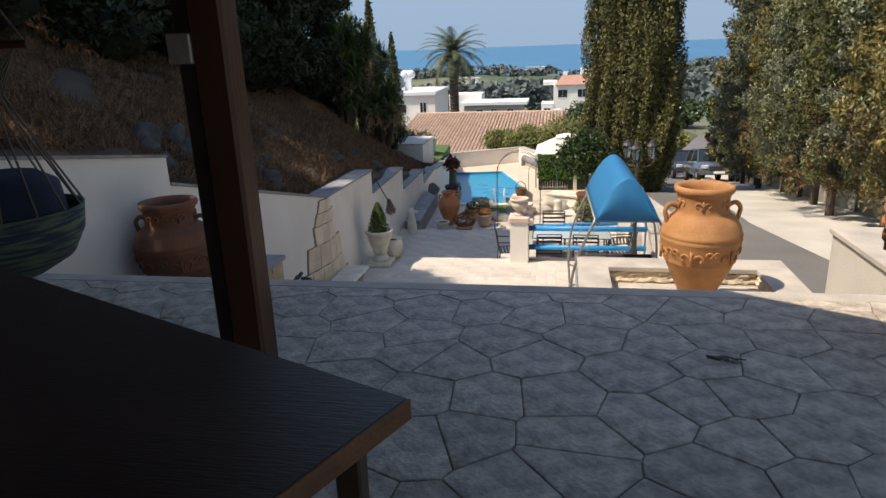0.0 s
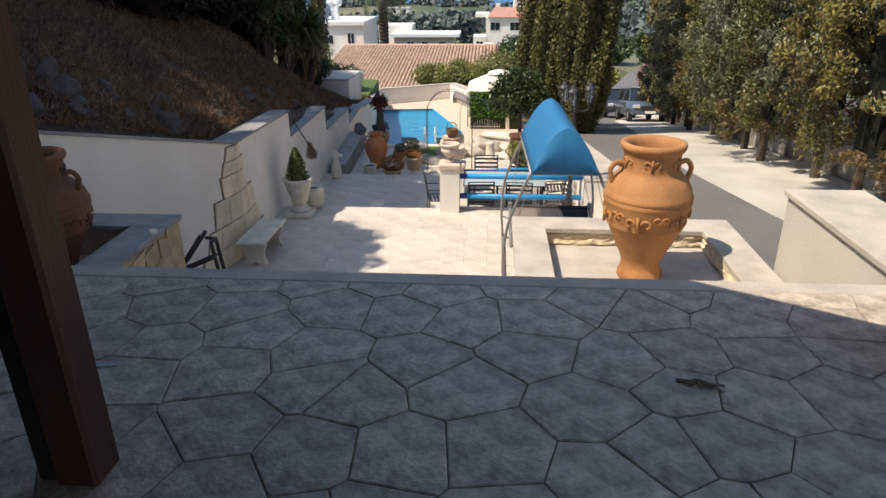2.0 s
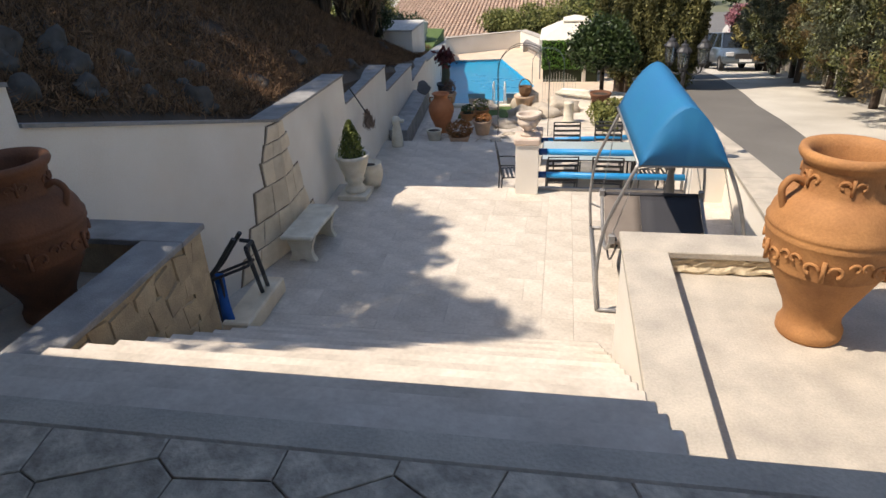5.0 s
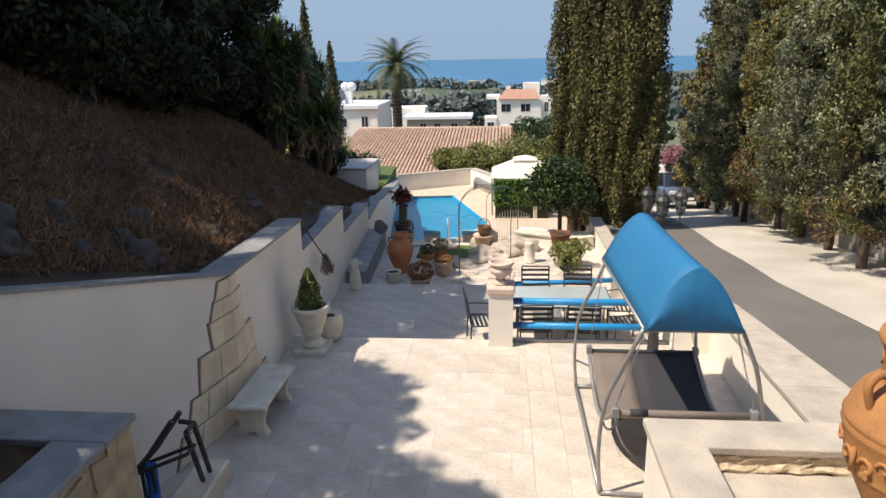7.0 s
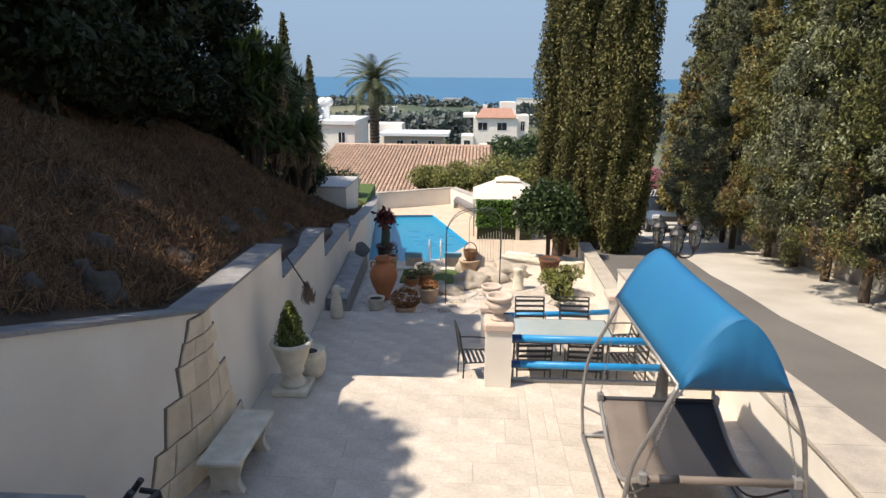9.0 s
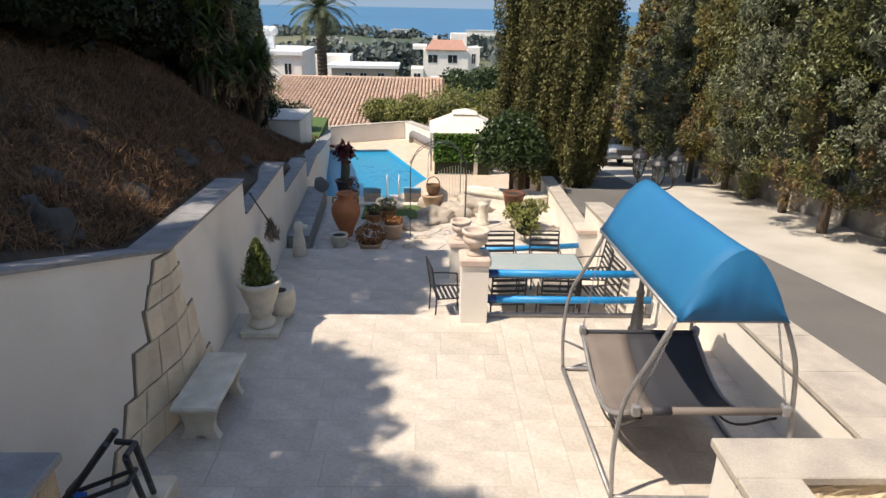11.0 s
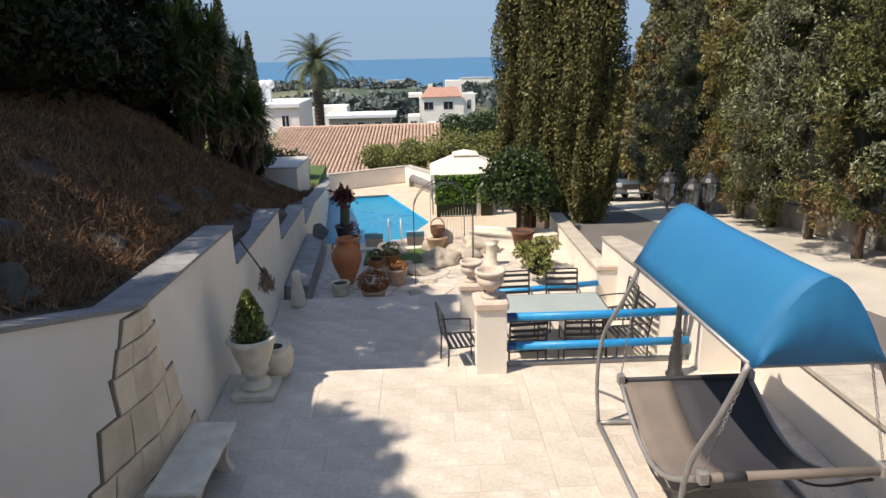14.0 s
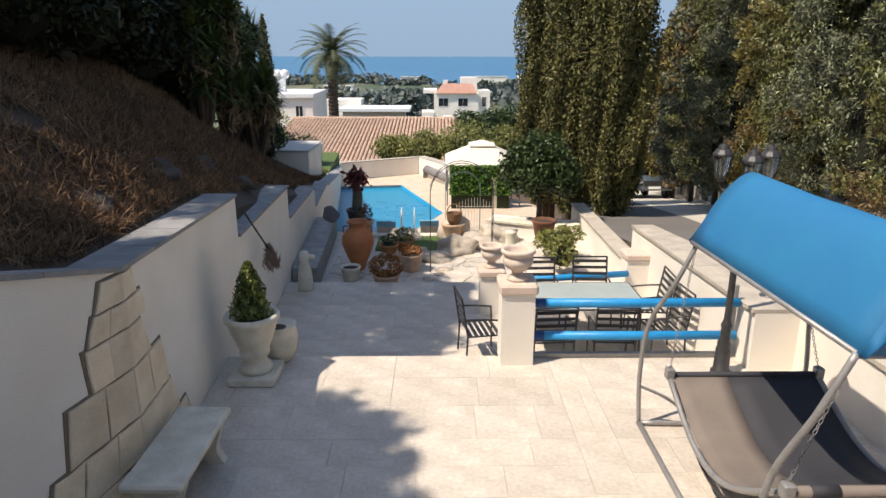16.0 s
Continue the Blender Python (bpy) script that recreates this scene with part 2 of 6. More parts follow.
def leaves(name, centres, size, material, parent=None, aspect=2.0, label="", up=0.0, seed=1, kind="", fold=True):
    """Small pointed leaves, one at each centre (an n x 3 array), turned at random; up pulls them upright."""
    rng = np.random.default_rng(seed)
    c = np.asarray(centres, float)
    n = len(c)
    d = rng.normal(size=(n, 3))
    d[:, 2] += up * 2
    d /= np.linalg.norm(d, axis=1)[:, None]
    s = rng.normal(size=(n, 3))
    s -= d * (s * d).sum(1)[:, None]
    s /= np.linalg.norm(s, axis=1)[:, None]
    k = (size * rng.uniform(0.6, 1.4, n))[:, None]
    a, b = c - d * k * 0.5, c + d * k * 0.5
    u, v = c + s * k * 0.5 / aspect, c - s * k * 0.5 / aspect
    verts = np.stack([a, u, b, v], 1).reshape(-1, 3)
    me = bpy.data.meshes.new(name)
    me.vertices.add(4 * n)
    me.vertices.foreach_set("co", verts.ravel().astype(np.float32))
    me.loops.add(4 * n)
    me.loops.foreach_set("vertex_index", np.arange(4 * n, dtype=np.int32))
    me.polygons.add(n)
    me.polygons.foreach_set("loop_start", np.arange(0, 4 * n, 4, dtype=np.int32))
    me.update(calc_edges=True)
    me.materials.append(material)
    ob = new(name, me)
    if parent:
        ob.parent = parent
    return tagged(ob, label, kind=kind)


# ---- the plan ----
T1, T2, T3, DECKZ = -2.73, -3.30, -3.62, -5.40
PATIO_Y, STAIR_END = 4.49, 8.75


def between(y, table):
    """The height or place at y, on a line through the table's points."""
    for (a, p), (b, q) in zip(table, table[1:]):
        if y <= b:
            return p + (q - p) * (y - a) / (b - a)
    return table[-1][1]


def left_wall_x(y):
    return between(y, ((-60, -19.5), (7.6, -4.13), (10.95, -3.365), (14.3, -3.50), (18.2, -3.74), (22.0, -3.95), (33.0, -4.86), (39.0, -5.75)))


def road_z(y):
    return between(y, ((-60, -1.2), (-10, -1.2), (5, -1.65), (10.4, -2.1), (17.6, -2.75), (22.7, -3.4), (29, -4.4), (35, -5.5), (45, -7.2), (60, -8.7), (100, -12), (220, -19), (400, -21)))


def kerb_x(y):
    """The outer edge of the parapet, where the road begins."""
    return between(y, ((-60, 3.95), (8.3, 3.95), (17.6, 2.80), (24, 2.78), (35, 4.6), (50, 8.5), (70, 12.5), (100, 20)))


def verge_x(y):
    """Where the asphalt gives way to the pale verge."""
    return between(y, ((-60, 6.2), (8, 5.9), (12, 5.4), (16, 5.05), (20, 5.2), (35, 6.8), (50, 10.8), (70, 15), (100, 23)))


def far_wall_x(y):
    return between(y, ((-60, 7.4), (20, 7.45), (26, 7.9), (31, 8.8), (37, 10.2), (50, 14), (70, 19), (100, 27)))


def smooth01(t):
    t = min(1, max(0, t))
    return t * t * (3 - 2 * t)


def ground_z(x, y):
    """The land: road and verge on one side, a steep bank on the other, the valley beyond."""
    r = road_z(y)
    rough = noise.noise(Vector((x * 0.35, y * 0.35, 0))) * 0.35 + noise.noise(Vector((x * 1.3, y * 1.3, 3))) * 0.14
    wl = left_wall_x(y)
    base = between(y, ((-60, 1.0), (4.4, 0.9), (7.55, 0.42), (7.65, 0.02), (10.95, -0.92), (14.2, -1.1), (18.2, -1.75), (22, -2.5), (28, -3.4), (39, -4.6), (60, -8), (200, -20)))
    far = smooth01((y - 44) / 20)
    valley = between(y, ((40, -6.5), (56, -10.5), (66, -13), (120, -17), (200, -21), (400, -22)))
    k = kerb_x(y)
    if x >= k - 0.001:
        z = r - 0.03 + max(0, x - far_wall_x(y) - 1) * 0.06
    elif x > wl - 0.2:
        z = min(-3.6 if y < 17 else -4.8 if y < 21 else -7.6, r - 0.3)
    else:
        dx = max(0, wl - 0.2 - x)
        steep = 1 if y < 22 else max(0.2, 1 - (y - 22) / 9)
        z = base - 0.10 + steep * (0.72 * min(dx, 3.2) + 0.45 * max(0, min(dx, 12) - 3.2)) + rough * min(1, dx)
    z = z * (1 - far) + (valley if x < k else r - 0.03) * far
    if y > 90:
        z += 3 * noise.noise(Vector((x * 0.01, y * 0.01, 1))) * min(1, (y - 90) / 80)
        z = max(z, -23.3) if y < 560 + max(0, x) * 1.6 else -27
    return z


offs = [-2500, -1200, -600, -350, -200, -120, -80, -60, -45, -35, -28, -23, -19, -16, -14, -12.5] + [-11.5 + i * 0.5 for i in range(23)] + [0]
right = [0, 0.001, 0.6, 1.5, 2.5, 4, 5.5, 7, 9, 11, 14, 18, 24, 32, 45, 70, 120, 220, 400, 900, 2500]
gy = sorted(set([-60, -30, -12] + [-6 + i * 0.75 for i in range(23)] + [7.55, 7.65, 10.9, 10.95] + [11.3 + i * 0.6 for i in range(58)] + [47, 50, 54, 58, 63, 70, 78, 88, 100, 115, 135, 160, 190, 230, 280, 350, 430, 520, 620, 720, 800, 860, 900, 1000]))
gv, gf = [], []
for y in gy:
    wl = left_wall_x(y) - 0.2
    row = [(wl + o, y, ground_z(wl + o - 0.002, y)) for o in offs]
    row += [(wl + 0.01, y, ground_z(wl + 0.05, y))]
    row += [(kerb_x(y) + o - 0.01 * (o == 0), y, ground_z(kerb_x(y) + o - 0.01 * (o == 0), y)) for o in right]
    gv += row
nx = len(row)
for j in range(len(gy) - 1):
    for i in range(nx - 1):
        gf.append((j * nx + i, j * nx + i + 1, (j + 1) * nx + i + 1, (j + 1) * nx + i))
ground = from_arrays("ground", gv, gf, EARTH, kind="structure", label="dry brown earth bank and open valley land")
ground.data.materials.append(VALLEY)
for p in ground.data.polygons:
    if p.center.y > 60 or abs(p.center.x) > 50:
        p.material_index = 1

WATER = surface("sea_water", (0.045, 0.16, 0.27), 0.6, (0.035, 0.13, 0.24), 0.004, 0.0, fine=0.03, contrast=0.3)
sea = from_arrays("water", [(-4800, 500, -24), (4800, 500, -24), (4800, 4880, -24), (-4800, 4880, -24)], [(0, 1, 2, 3)], WATER, label="deep blue sea under a hazy horizon", kind="structure")


HAZE = bpy.data.materials.new("sky_haze")
HAZE.use_nodes = True
hn = HAZE.node_tree
hn.nodes.clear()
htc, hsep, hmap, hramp, hem, hout = (hn.nodes.new(k) for k in ("ShaderNodeTexCoord", "ShaderNodeSeparateXYZ", "ShaderNodeMapRange", "ShaderNodeValToRGB", "ShaderNodeEmission", "ShaderNodeOutputMaterial"))
hmap.inputs["From Min"].default_value, hmap.inputs["From Max"].default_value = 0, 1500
hramp.color_ramp.elements[0].color, hramp.color_ramp.elements[1].color = (0.21, 0.31, 0.45, 1), (0.25, 0.38, 0.57, 1)
hn.links.new(htc.outputs["Object"], hsep.inputs[0])
hn.links.new(hsep.outputs[2], hmap.inputs[0])
hn.links.new(hmap.outputs[0], hramp.inputs[0])
hn.links.new(hramp.outputs[0], hem.inputs[0])
hn.links.new(hem.outputs[0], hout.inputs[0])
hv, hf = [], []
for i in range(33):
    a = math.radians(-80 + 5 * i)
    hv += [(4870 * math.sin(a), 4870 * math.cos(a), -30), (4870 * math.sin(a), 4870 * math.cos(a), 1100)]
for i in range(32):
    hf.append((2 * i, 2 * i + 2, 2 * i + 3, 2 * i + 1))
bd = from_arrays("backdrop", hv, hf, HAZE, label="hazy pale blue sky over the sea", kind="structure")
bd.visible_shadow = False


def strip(name, left, right_, lift, mat, label, ys):
    v, f = [], []
    for y in ys:
        v += [(left(y), y, road_z(y) + lift), (right_(y), y, road_z(y) + lift)]
    for j in range(len(ys) - 1):
        f.append((2 * j, 2 * j + 1, 2 * j + 3, 2 * j + 2))
    return from_arrays(name, v, f, mat, label=label, kind="structure")


ROADY = [-30, -10] + [-6 + i for i in range(70)] + [66, 72, 80, 90, 100]
strip("road", lambda y: kerb_x(y), verge_x, 0.0, ASPHALT, "worn grey asphalt road running downhill", ROADY)
strip("pavement", verge_x, lambda y: far_wall_x(y) + 0.62, 0.006, CONCRETE, "pale dusty concrete verge beside the road", ROADY)

# patio
part("floor", prism(bmesh.new(), [(-6.9, -4), (3.3, -4), (3.3, PATIO_Y), (-4.95, PATIO_Y)], -1.6, -0.014), FLAGJ)
tagged(bpy.data.objects["floor"], "stamped flagstone patio floor", kind="structure")
part("floor_edge", boxed(-4.84, 3.2, PATIO_Y - 0.12, PATIO_Y + 0.02, -0.14, 0.0, 0.01), COPING)
tagged(bpy.data.objects["floor_edge"], "smooth stone nosing along the patio edge", kind="structure")

# stairs
stairs = tagged(new("stairs"), "wide pale stone steps down to the terrace", kind="structure")
NS = 16
TREAD, RISE = (STAIR_END - PATIO_Y) / (NS - 1), -T1 / NS
for i in range(1, NS):
    y0 = PATIO_Y + 0.022 + (i - 1) * TREAD
    part("step", boxed(-2.62, 0.86, y0, y0 + TREAD + (0.02 if i < NS - 1 else 0), -RISE * i - 0.16, -RISE * i, 0.012), TERRACE, stairs)
part("stair_base", prism(bmesh.new(), [(-2.6, PATIO_Y + .05), (0.85, PATIO_Y + .05), (0.85, STAIR_END - 0.02), (-2.6, STAIR_END - 0.02)], -3.2, [-0.3, -0.3, T1 - 0.05, T1 - 0.05]), JOINT, stairs)

# planters beside the stairs
def planter(name, x0, x1, y0, y1, cop, label, w, mat):
    t = tagged(new(name), label, kind="structure")
    wall = bmesh.new()
    for a in ((x0, x1, y1 - w + .05, y1 - .05), (x0 + .05 if x0 < -1 else x0, x0 + w - .05, y0, y1 - w + .045), (x1 - w + .05, x1 - .05, y0, y1 - w + .045)):
        box(wall, max(a[0], x0 + .03), min(a[1], x1 - .03), a[2], a[3], -3.0, cop - 0.06)
    part("wall", wall, STUCCO if x0 > 0 else RUBBLE, t)
    top = bmesh.new()
    box(top, x0, x1, y1 - w, y1, cop - 0.06, cop, 0.008)
    box(top, x0, x0 + w, y0, y1 - w - 0.004, cop - 0.06, cop, 0.008)
    box(top, x1 - w, x1, y0, y1 - w - 0.004, cop - 0.06, cop, 0.008)
    part("coping", top, mat, t)
    part("planter_floor", prism(bmesh.new(), [(x0 + w - .06, y0), (x1 - w + .06, y0), (x1 - w + .06, y1 - w + .06), (x0 + w - .06, y1 - w + .06)], cop - 0.6, cop - (0.20 if x0 > 0 else 0.39)), COPING, t)
    return t


planter("planter_wall_1", 0.91, 3.27, 4.52, 8.12, -0.95, "stone planter with a pale coping and a cemented floor", 0.36, COPING)
planter("planter_wall_2", -5.1, -2.87, 4.52, 7.98, -0.95, "rubble stone planter with a grey stone coping", 0.40, GREYCOP)

# terraces
part("floor_2", prism(bmesh.new(), [(-4.2, 8.0), (2.96, 8.0), (2.96, 13.42), (-3.6, 13.42)], -4.2, T1 - 0.012), JOINT)
tagged(bpy.data.objects["floor_2"], "pale stone slab terrace", kind="structure")
part("floor_3", prism(bmesh.new(), [(-7, 13.45), (2.46, 13.45), (2.46, 17.6), (-7, 17.6)], -4.4, T2), TERRACE)
tagged(bpy.data.objects["floor_3"], "pale stone paving of the lower dining terrace", kind="structure")
part("floor_4", prism(bmesh.new(), [(-7, 17.62), (2.6, 17.62), (2.6, 21.95), (-7, 21.95)], -6.4, T3), TERRACE)
tagged(bpy.data.objects["floor_4"], "pale crazy paving of the garden level", kind="structure")
deck = bmesh.new()
PX0, PX1, PY0, PY1 = -5.55, -1.6, 29.0, 37.3
POOL = [(-5.6, 29.0), (-2.2, 28.8), (-1.55, 29.6), (-0.72, 31.8), (-2.65, 37.6), (-5.7, 37.2)]
POOLW = [(PX0 + 0.0, y) for y in (PY0, PY1)]


def ring(bm, outer, inner, z0, z1):
    """A flat slab between two outlines with the same number of corners."""
    n = len(outer)
    for z, flip in ((z1, False), (z0, True)):
        a = [bm.verts.new((*p, z)) for p in outer]
        b = [bm.verts.new((*p, z)) for p in inner]
        for i in range(n):
            j = (i + 1) % n
            f = (a[i], a[j], b[j], b[i])
            bm.faces.new(f[::-1] if flip else f)
    for pts, s in ((outer, 1), (inner, -1)):
        for i in range(n):
            j = (i + 1) % n
            f = [bm.verts.new((*pts[i], z0)), bm.verts.new((*pts[j], z0)), bm.verts.new((*pts[j], z1)), bm.verts.new((*pts[i], z1))]
            bm.faces.new(f if s > 0 else f[::-1])
    return bm


OUTER = [(-6.5, 21.96), (0, 21.96), (2.45, 21.96), (3.2, 33.0), (-1.8, 40.7), (-6.5, 39.0)]
part("pool_surround", ring(bmesh.new(), OUTER, POOL, -7.0, DECKZ), DECK)
tagged(bpy.data.objects["pool_surround"], "sandy coloured paving round the swimming pool", kind="structure")
part("pool_shell", ring(bmesh.new(), [(x * 1.02, y) for x, y in POOL], POOL, -7.2, DECKZ - 0.02), POOLT, smooth=False)
tagged(bpy.data.objects["pool_shell"], "blue mosaic tiled pool shell", kind="structure")
pf = prism(bmesh.new(), POOL, -7.3, -6.9)
part("pool_floor", pf, POOLT)
tagged(bpy.data.objects["pool_floor"], "blue tiled pool floor", kind="structure")
POOLWATER = surface("pool_water", (0.006, 0.25, 0.41), 0.3, (0.005, 0.20, 0.36), 0.6, 0.12, fine=9, spec=0.25)
part("pool_water", prism(bmesh.new(), POOL, DECKZ - 0.3, DECKZ - 0.12), POOLWATER)
tagged(bpy.data.objects["pool_water"], "clear bright blue swimming pool water", kind="structure")

# left retaining wall in falling sections
SECT = [(-6.0, 1.0, 4.4, 0.95), (4.4, 0.948, 7.6, 0.45), (7.6, 0.10, 10.95, -0.83), (10.95, -0.83, 14.3, -0.98), (14.3, -1.49, 18.2, -1.63), (18.2, -2.22, 22.0, -2.39), (22.0, -2.86, 25.9, -3.0), (25.9, -3.1, 38.4, -4.5)]
for k, (ya, za, yb, zb) in enumerate(SECT):
    w = tagged(new(f"wall_west_{k + 1}"), "white rendered retaining wall with a grey stone coping", kind="structure")
    xa, xb = left_wall_x(ya), left_wall_x(yb)
    part("wall", prism(bmesh.new(), [(xa, ya), (xb, yb), (xb - 0.30, yb), (xa - 0.30, ya)], -7.8, [za - .04, zb - .04, zb - .04, za - .04]), STUCCO, w)
    n = max(3, int((yb - ya) / 0.62))
    for i in range(n):
        p, q = i / n, (i + 1) / n
        y0, y1 = ya + (yb - ya) * p + .003, ya + (yb - ya) * q - .003
        x0, x1, z0, z1 = left_wall_x(y0) + .03, left_wall_x(y1) + .03, za + (zb - za) * p, za + (zb - za) * q
        part("coping_stone", prism(bmesh.new(), [(x0, y0), (x1, y1), (x1 - .40, y1), (x0 - .40, y0)], [z0 - .037, z1 - .037, z1 - .037, z0 - .037], [z0, z1, z1, z0]), GREYCOP, w)
# pool wall
w = tagged(new("wall_pool"), "white rendered wall round the far side of the pool", kind="structure")
PW = [(-5.75, 38.6), (-1.9, 40.6), (1.3, 32.5)]
part("wall", prism(bmesh.new(), [PW[0], (-1.9, 40.6), (-1.75, 40.9), (-5.8, 38.9)], -8, -4.55), STUCCO, w)
part("wall", prism(bmesh.new(), [(-1.9, 40.596), PW[2], (1.6, 32.6), (-1.6, 40.9)], -8, [-4.55, -4.2, -4.2, -4.55]), STUCCO, w)
part("coping", prism(bmesh.new(), [(-5.75, 38.54), (-1.92, 40.54), (-1.72, 40.94), (-5.8, 38.94)], -4.546, -4.5), COPING, w)
part("coping", prism(bmesh.new(), [(-1.87, 40.54), (1.26, 32.46), (1.64, 32.6), (-1.6, 40.94)], [-4.54, -4.19, -4.19, -4.54], [-4.49, -4.14, -4.14, -4.49]), COPING, w)

# right wall, its coping widening towards the patio
RS = [(8.14, -1.90, 2.95, 13.0, -2.0), (13.0, -2.0, 2.45, 17.6, -2.23), (17.6, -3.0, 2.47, 22.9, -3.02)]
for k, (ya, za, x, yb, zb) in enumerate(RS):
    w = tagged(new(f"wall_east_{k + 1}"), "white rendered parapet with a wide pale coping beside the road", kind="structure")
    ka, kb = kerb_x(ya), kerb_x(yb)
    part("wall", prism(bmesh.new(), [(x, ya), (ka - .04, ya), (kb - .04, yb), (x, yb)], -7.0, [za - .05, za - .05, zb - .05, zb - .05]), STUCCO, w)
    n = int((yb - ya) / 0.8)
    for i in range(n):
        p, q = i / n, (i + 1) / n
        y0, y1, z0, z1 = ya + (yb - ya) * p + .003, ya + (yb - ya) * q - .003, za + (zb - za) * p, za + (zb - za) * q
        part("coping_stone", prism(bmesh.new(), [(x - .03, y0), (kerb_x(y0), y0), (kerb_x(y1), y1), (x - .03, y1)], [z0 - .046, z0 - .046, z1 - .046, z1 - .046], [z0, z0, z1, z1]), COPING, w)
w = tagged(new("wall_patio_east"), "pale rendered parapet beside the patio corner", kind="structure")
part("wall", boxed(3.30, 3.92, 4.0, 6.85, -3, -.26), CONCRETE, w)
part("coping", boxed(3.27, 3.95, 4.0, 6.88, -.256, -.20, .008), COPING, w)
part("wall", boxed(3.30, 3.92, -6, 3.996, -3, -.26), CONCRETE, w)

# white wall greyed: the trees' shade on it is put into the colour
ROADWALL = surface("weathered_shade_wall", (.46, .43, .38), .95, (.26, .24, .21), 2.5, .5)
# low wall along the far side of the road, in pillars and panels
w = tagged(new("wall_road"), "weathered white low wall with pillars along the road, greyed for shade", kind="structure")
y = -6.0
while y < 70:
    y1 = y + 2.4
    xa, xb, za, zb = far_wall_x(y) + .55, far_wall_x(y1) + .55, road_z(y), road_z(y1)
    part("panel", prism(bmesh.new(), [(xa + .1, y + .12), (xb + .1, y1 - .12), (xb + .25, y1 - .12), (xa + .25, y + .12)], zb - .5, [za + .62, zb + .50, zb + .50, za + .62]), ROADWALL, w)
    part("pillar", prism(bmesh.new(), [(xa, y - .12), (xa + .34, y - .12), (xa + .34, y + .12), (xa, y + .12)], za - .5, za + .68), ROADWALL, w)
    y = y1

# roof over the patio, above and behind the camera
w = tagged(new("roof"), "dark timber porch roof over the patio", kind="structure")
part("ceiling", prism(bmesh.new(), [(-7.6, -6), (4.4, -6), (4.4, 1.15), (1.13, 3.1), (-1.2, 4.45), (-7.6, 4.7)], 2.75, 2.9), WOOD, w)
w = tagged(new("wall_house"), "white rendered house wall behind the patio", kind="structure")
part("wall", boxed(-7.6, 3.3, -4.3, -4.0, 0, 2.745), STUCCO, w)

# ---- the patio ----
post = thing("wooden_post", pose(-0.735, 2.80, 0), "dark brown varnished timber post standing on the patio", "post")
part("shaft", boxed(-.035, .115, -.075, .075, 0.0, 2.75, .014), WOOD, post)
# black slab: the shade on the post's left side, put into colour
part("inner_post", boxed(-.115, -.037, -.05, .06, 0.0, 2.75, .010), surface("shade_side_wood", (.03, .014, .01), .6, (.015, .008, .006), 4, .3), post)
part("fixing_clip", boxed(-.135, -.03, -.085, -.052, 1.58, 1.70, .006), STEEL, post)
table = thing("patio_table", pose(-.015, -.09, 0), "dark slatted wooden patio table with a lighter worn edge", "table")
tp = prism(bmesh.new(), [(-0.25, 0.40), (0.335, 1.73), (-1.9, 2.72), (-2.5, 1.39)], 0.715, 0.75)
part("tabletop", tp, TABLEW, table)
EDGEW = surface("worn_table_edge", (0.22, 0.10, 0.045), 0.5, (0.12, 0.05, 0.025), 6, 0.2, stretch=(1, 1, 3))
e = prism(bmesh.new(), [(-0.25, 0.40), (-.245, .398), (0.345, 1.732), (0.335, 1.73)], 0.69, 0.748)
part("edge_strip", e, EDGEW, table)
for x, y in ((-.32, .62), (.18, 1.7), (-1.85, 2.56), (-2.36, 1.46)):
    part("leg", boxed(x - .035, x + .035, y - .035, y + .035, 0, .714, .006), TABLEW, table)

# terracotta jars
PITHOS = [(0, 0), (.20, 0), (.215, .02), (.215, .07), (.195, .10), (.185, .15), (.205, .22), (.26, .33), (.325, .46), (.352, .52), (.366, .535), (.362, .55), (.378, .59), (.398, .68), (.405, .74), (.415, .755), (.405, .77), (.408, .79), (.415, .80), (.402, .82), (.385, .88), (.345, .945), (.30, .985), (.275, 1.0), (.262, 1.03), (.257, 1.10), (.262, 1.165), (.27, 1.18), (.29, 1.20), (.302, 1.225), (.295, 1.255), (.265, 1.26), (.235, 1.24), (.215, 1.2), (.21, 1.03), (.23, .97), (.20, .9), (0, .88)]


def curl(r, z, a, s, flip=1):
    """A scroll laid on the jar's side."""
    pts = []
    for k in range(15):
        t = k / 14
        ang = t * 4.6
        rad = s * (1 - 0.62 * t)
        dx, dz = flip * (s * 1.0 - rad * math.cos(ang)), rad * math.sin(ang)
        aa = a + dx / r
        pts.append(((r + .006) * math.cos(aa), (r + .006) * math.sin(aa), z + dz))
    return pts


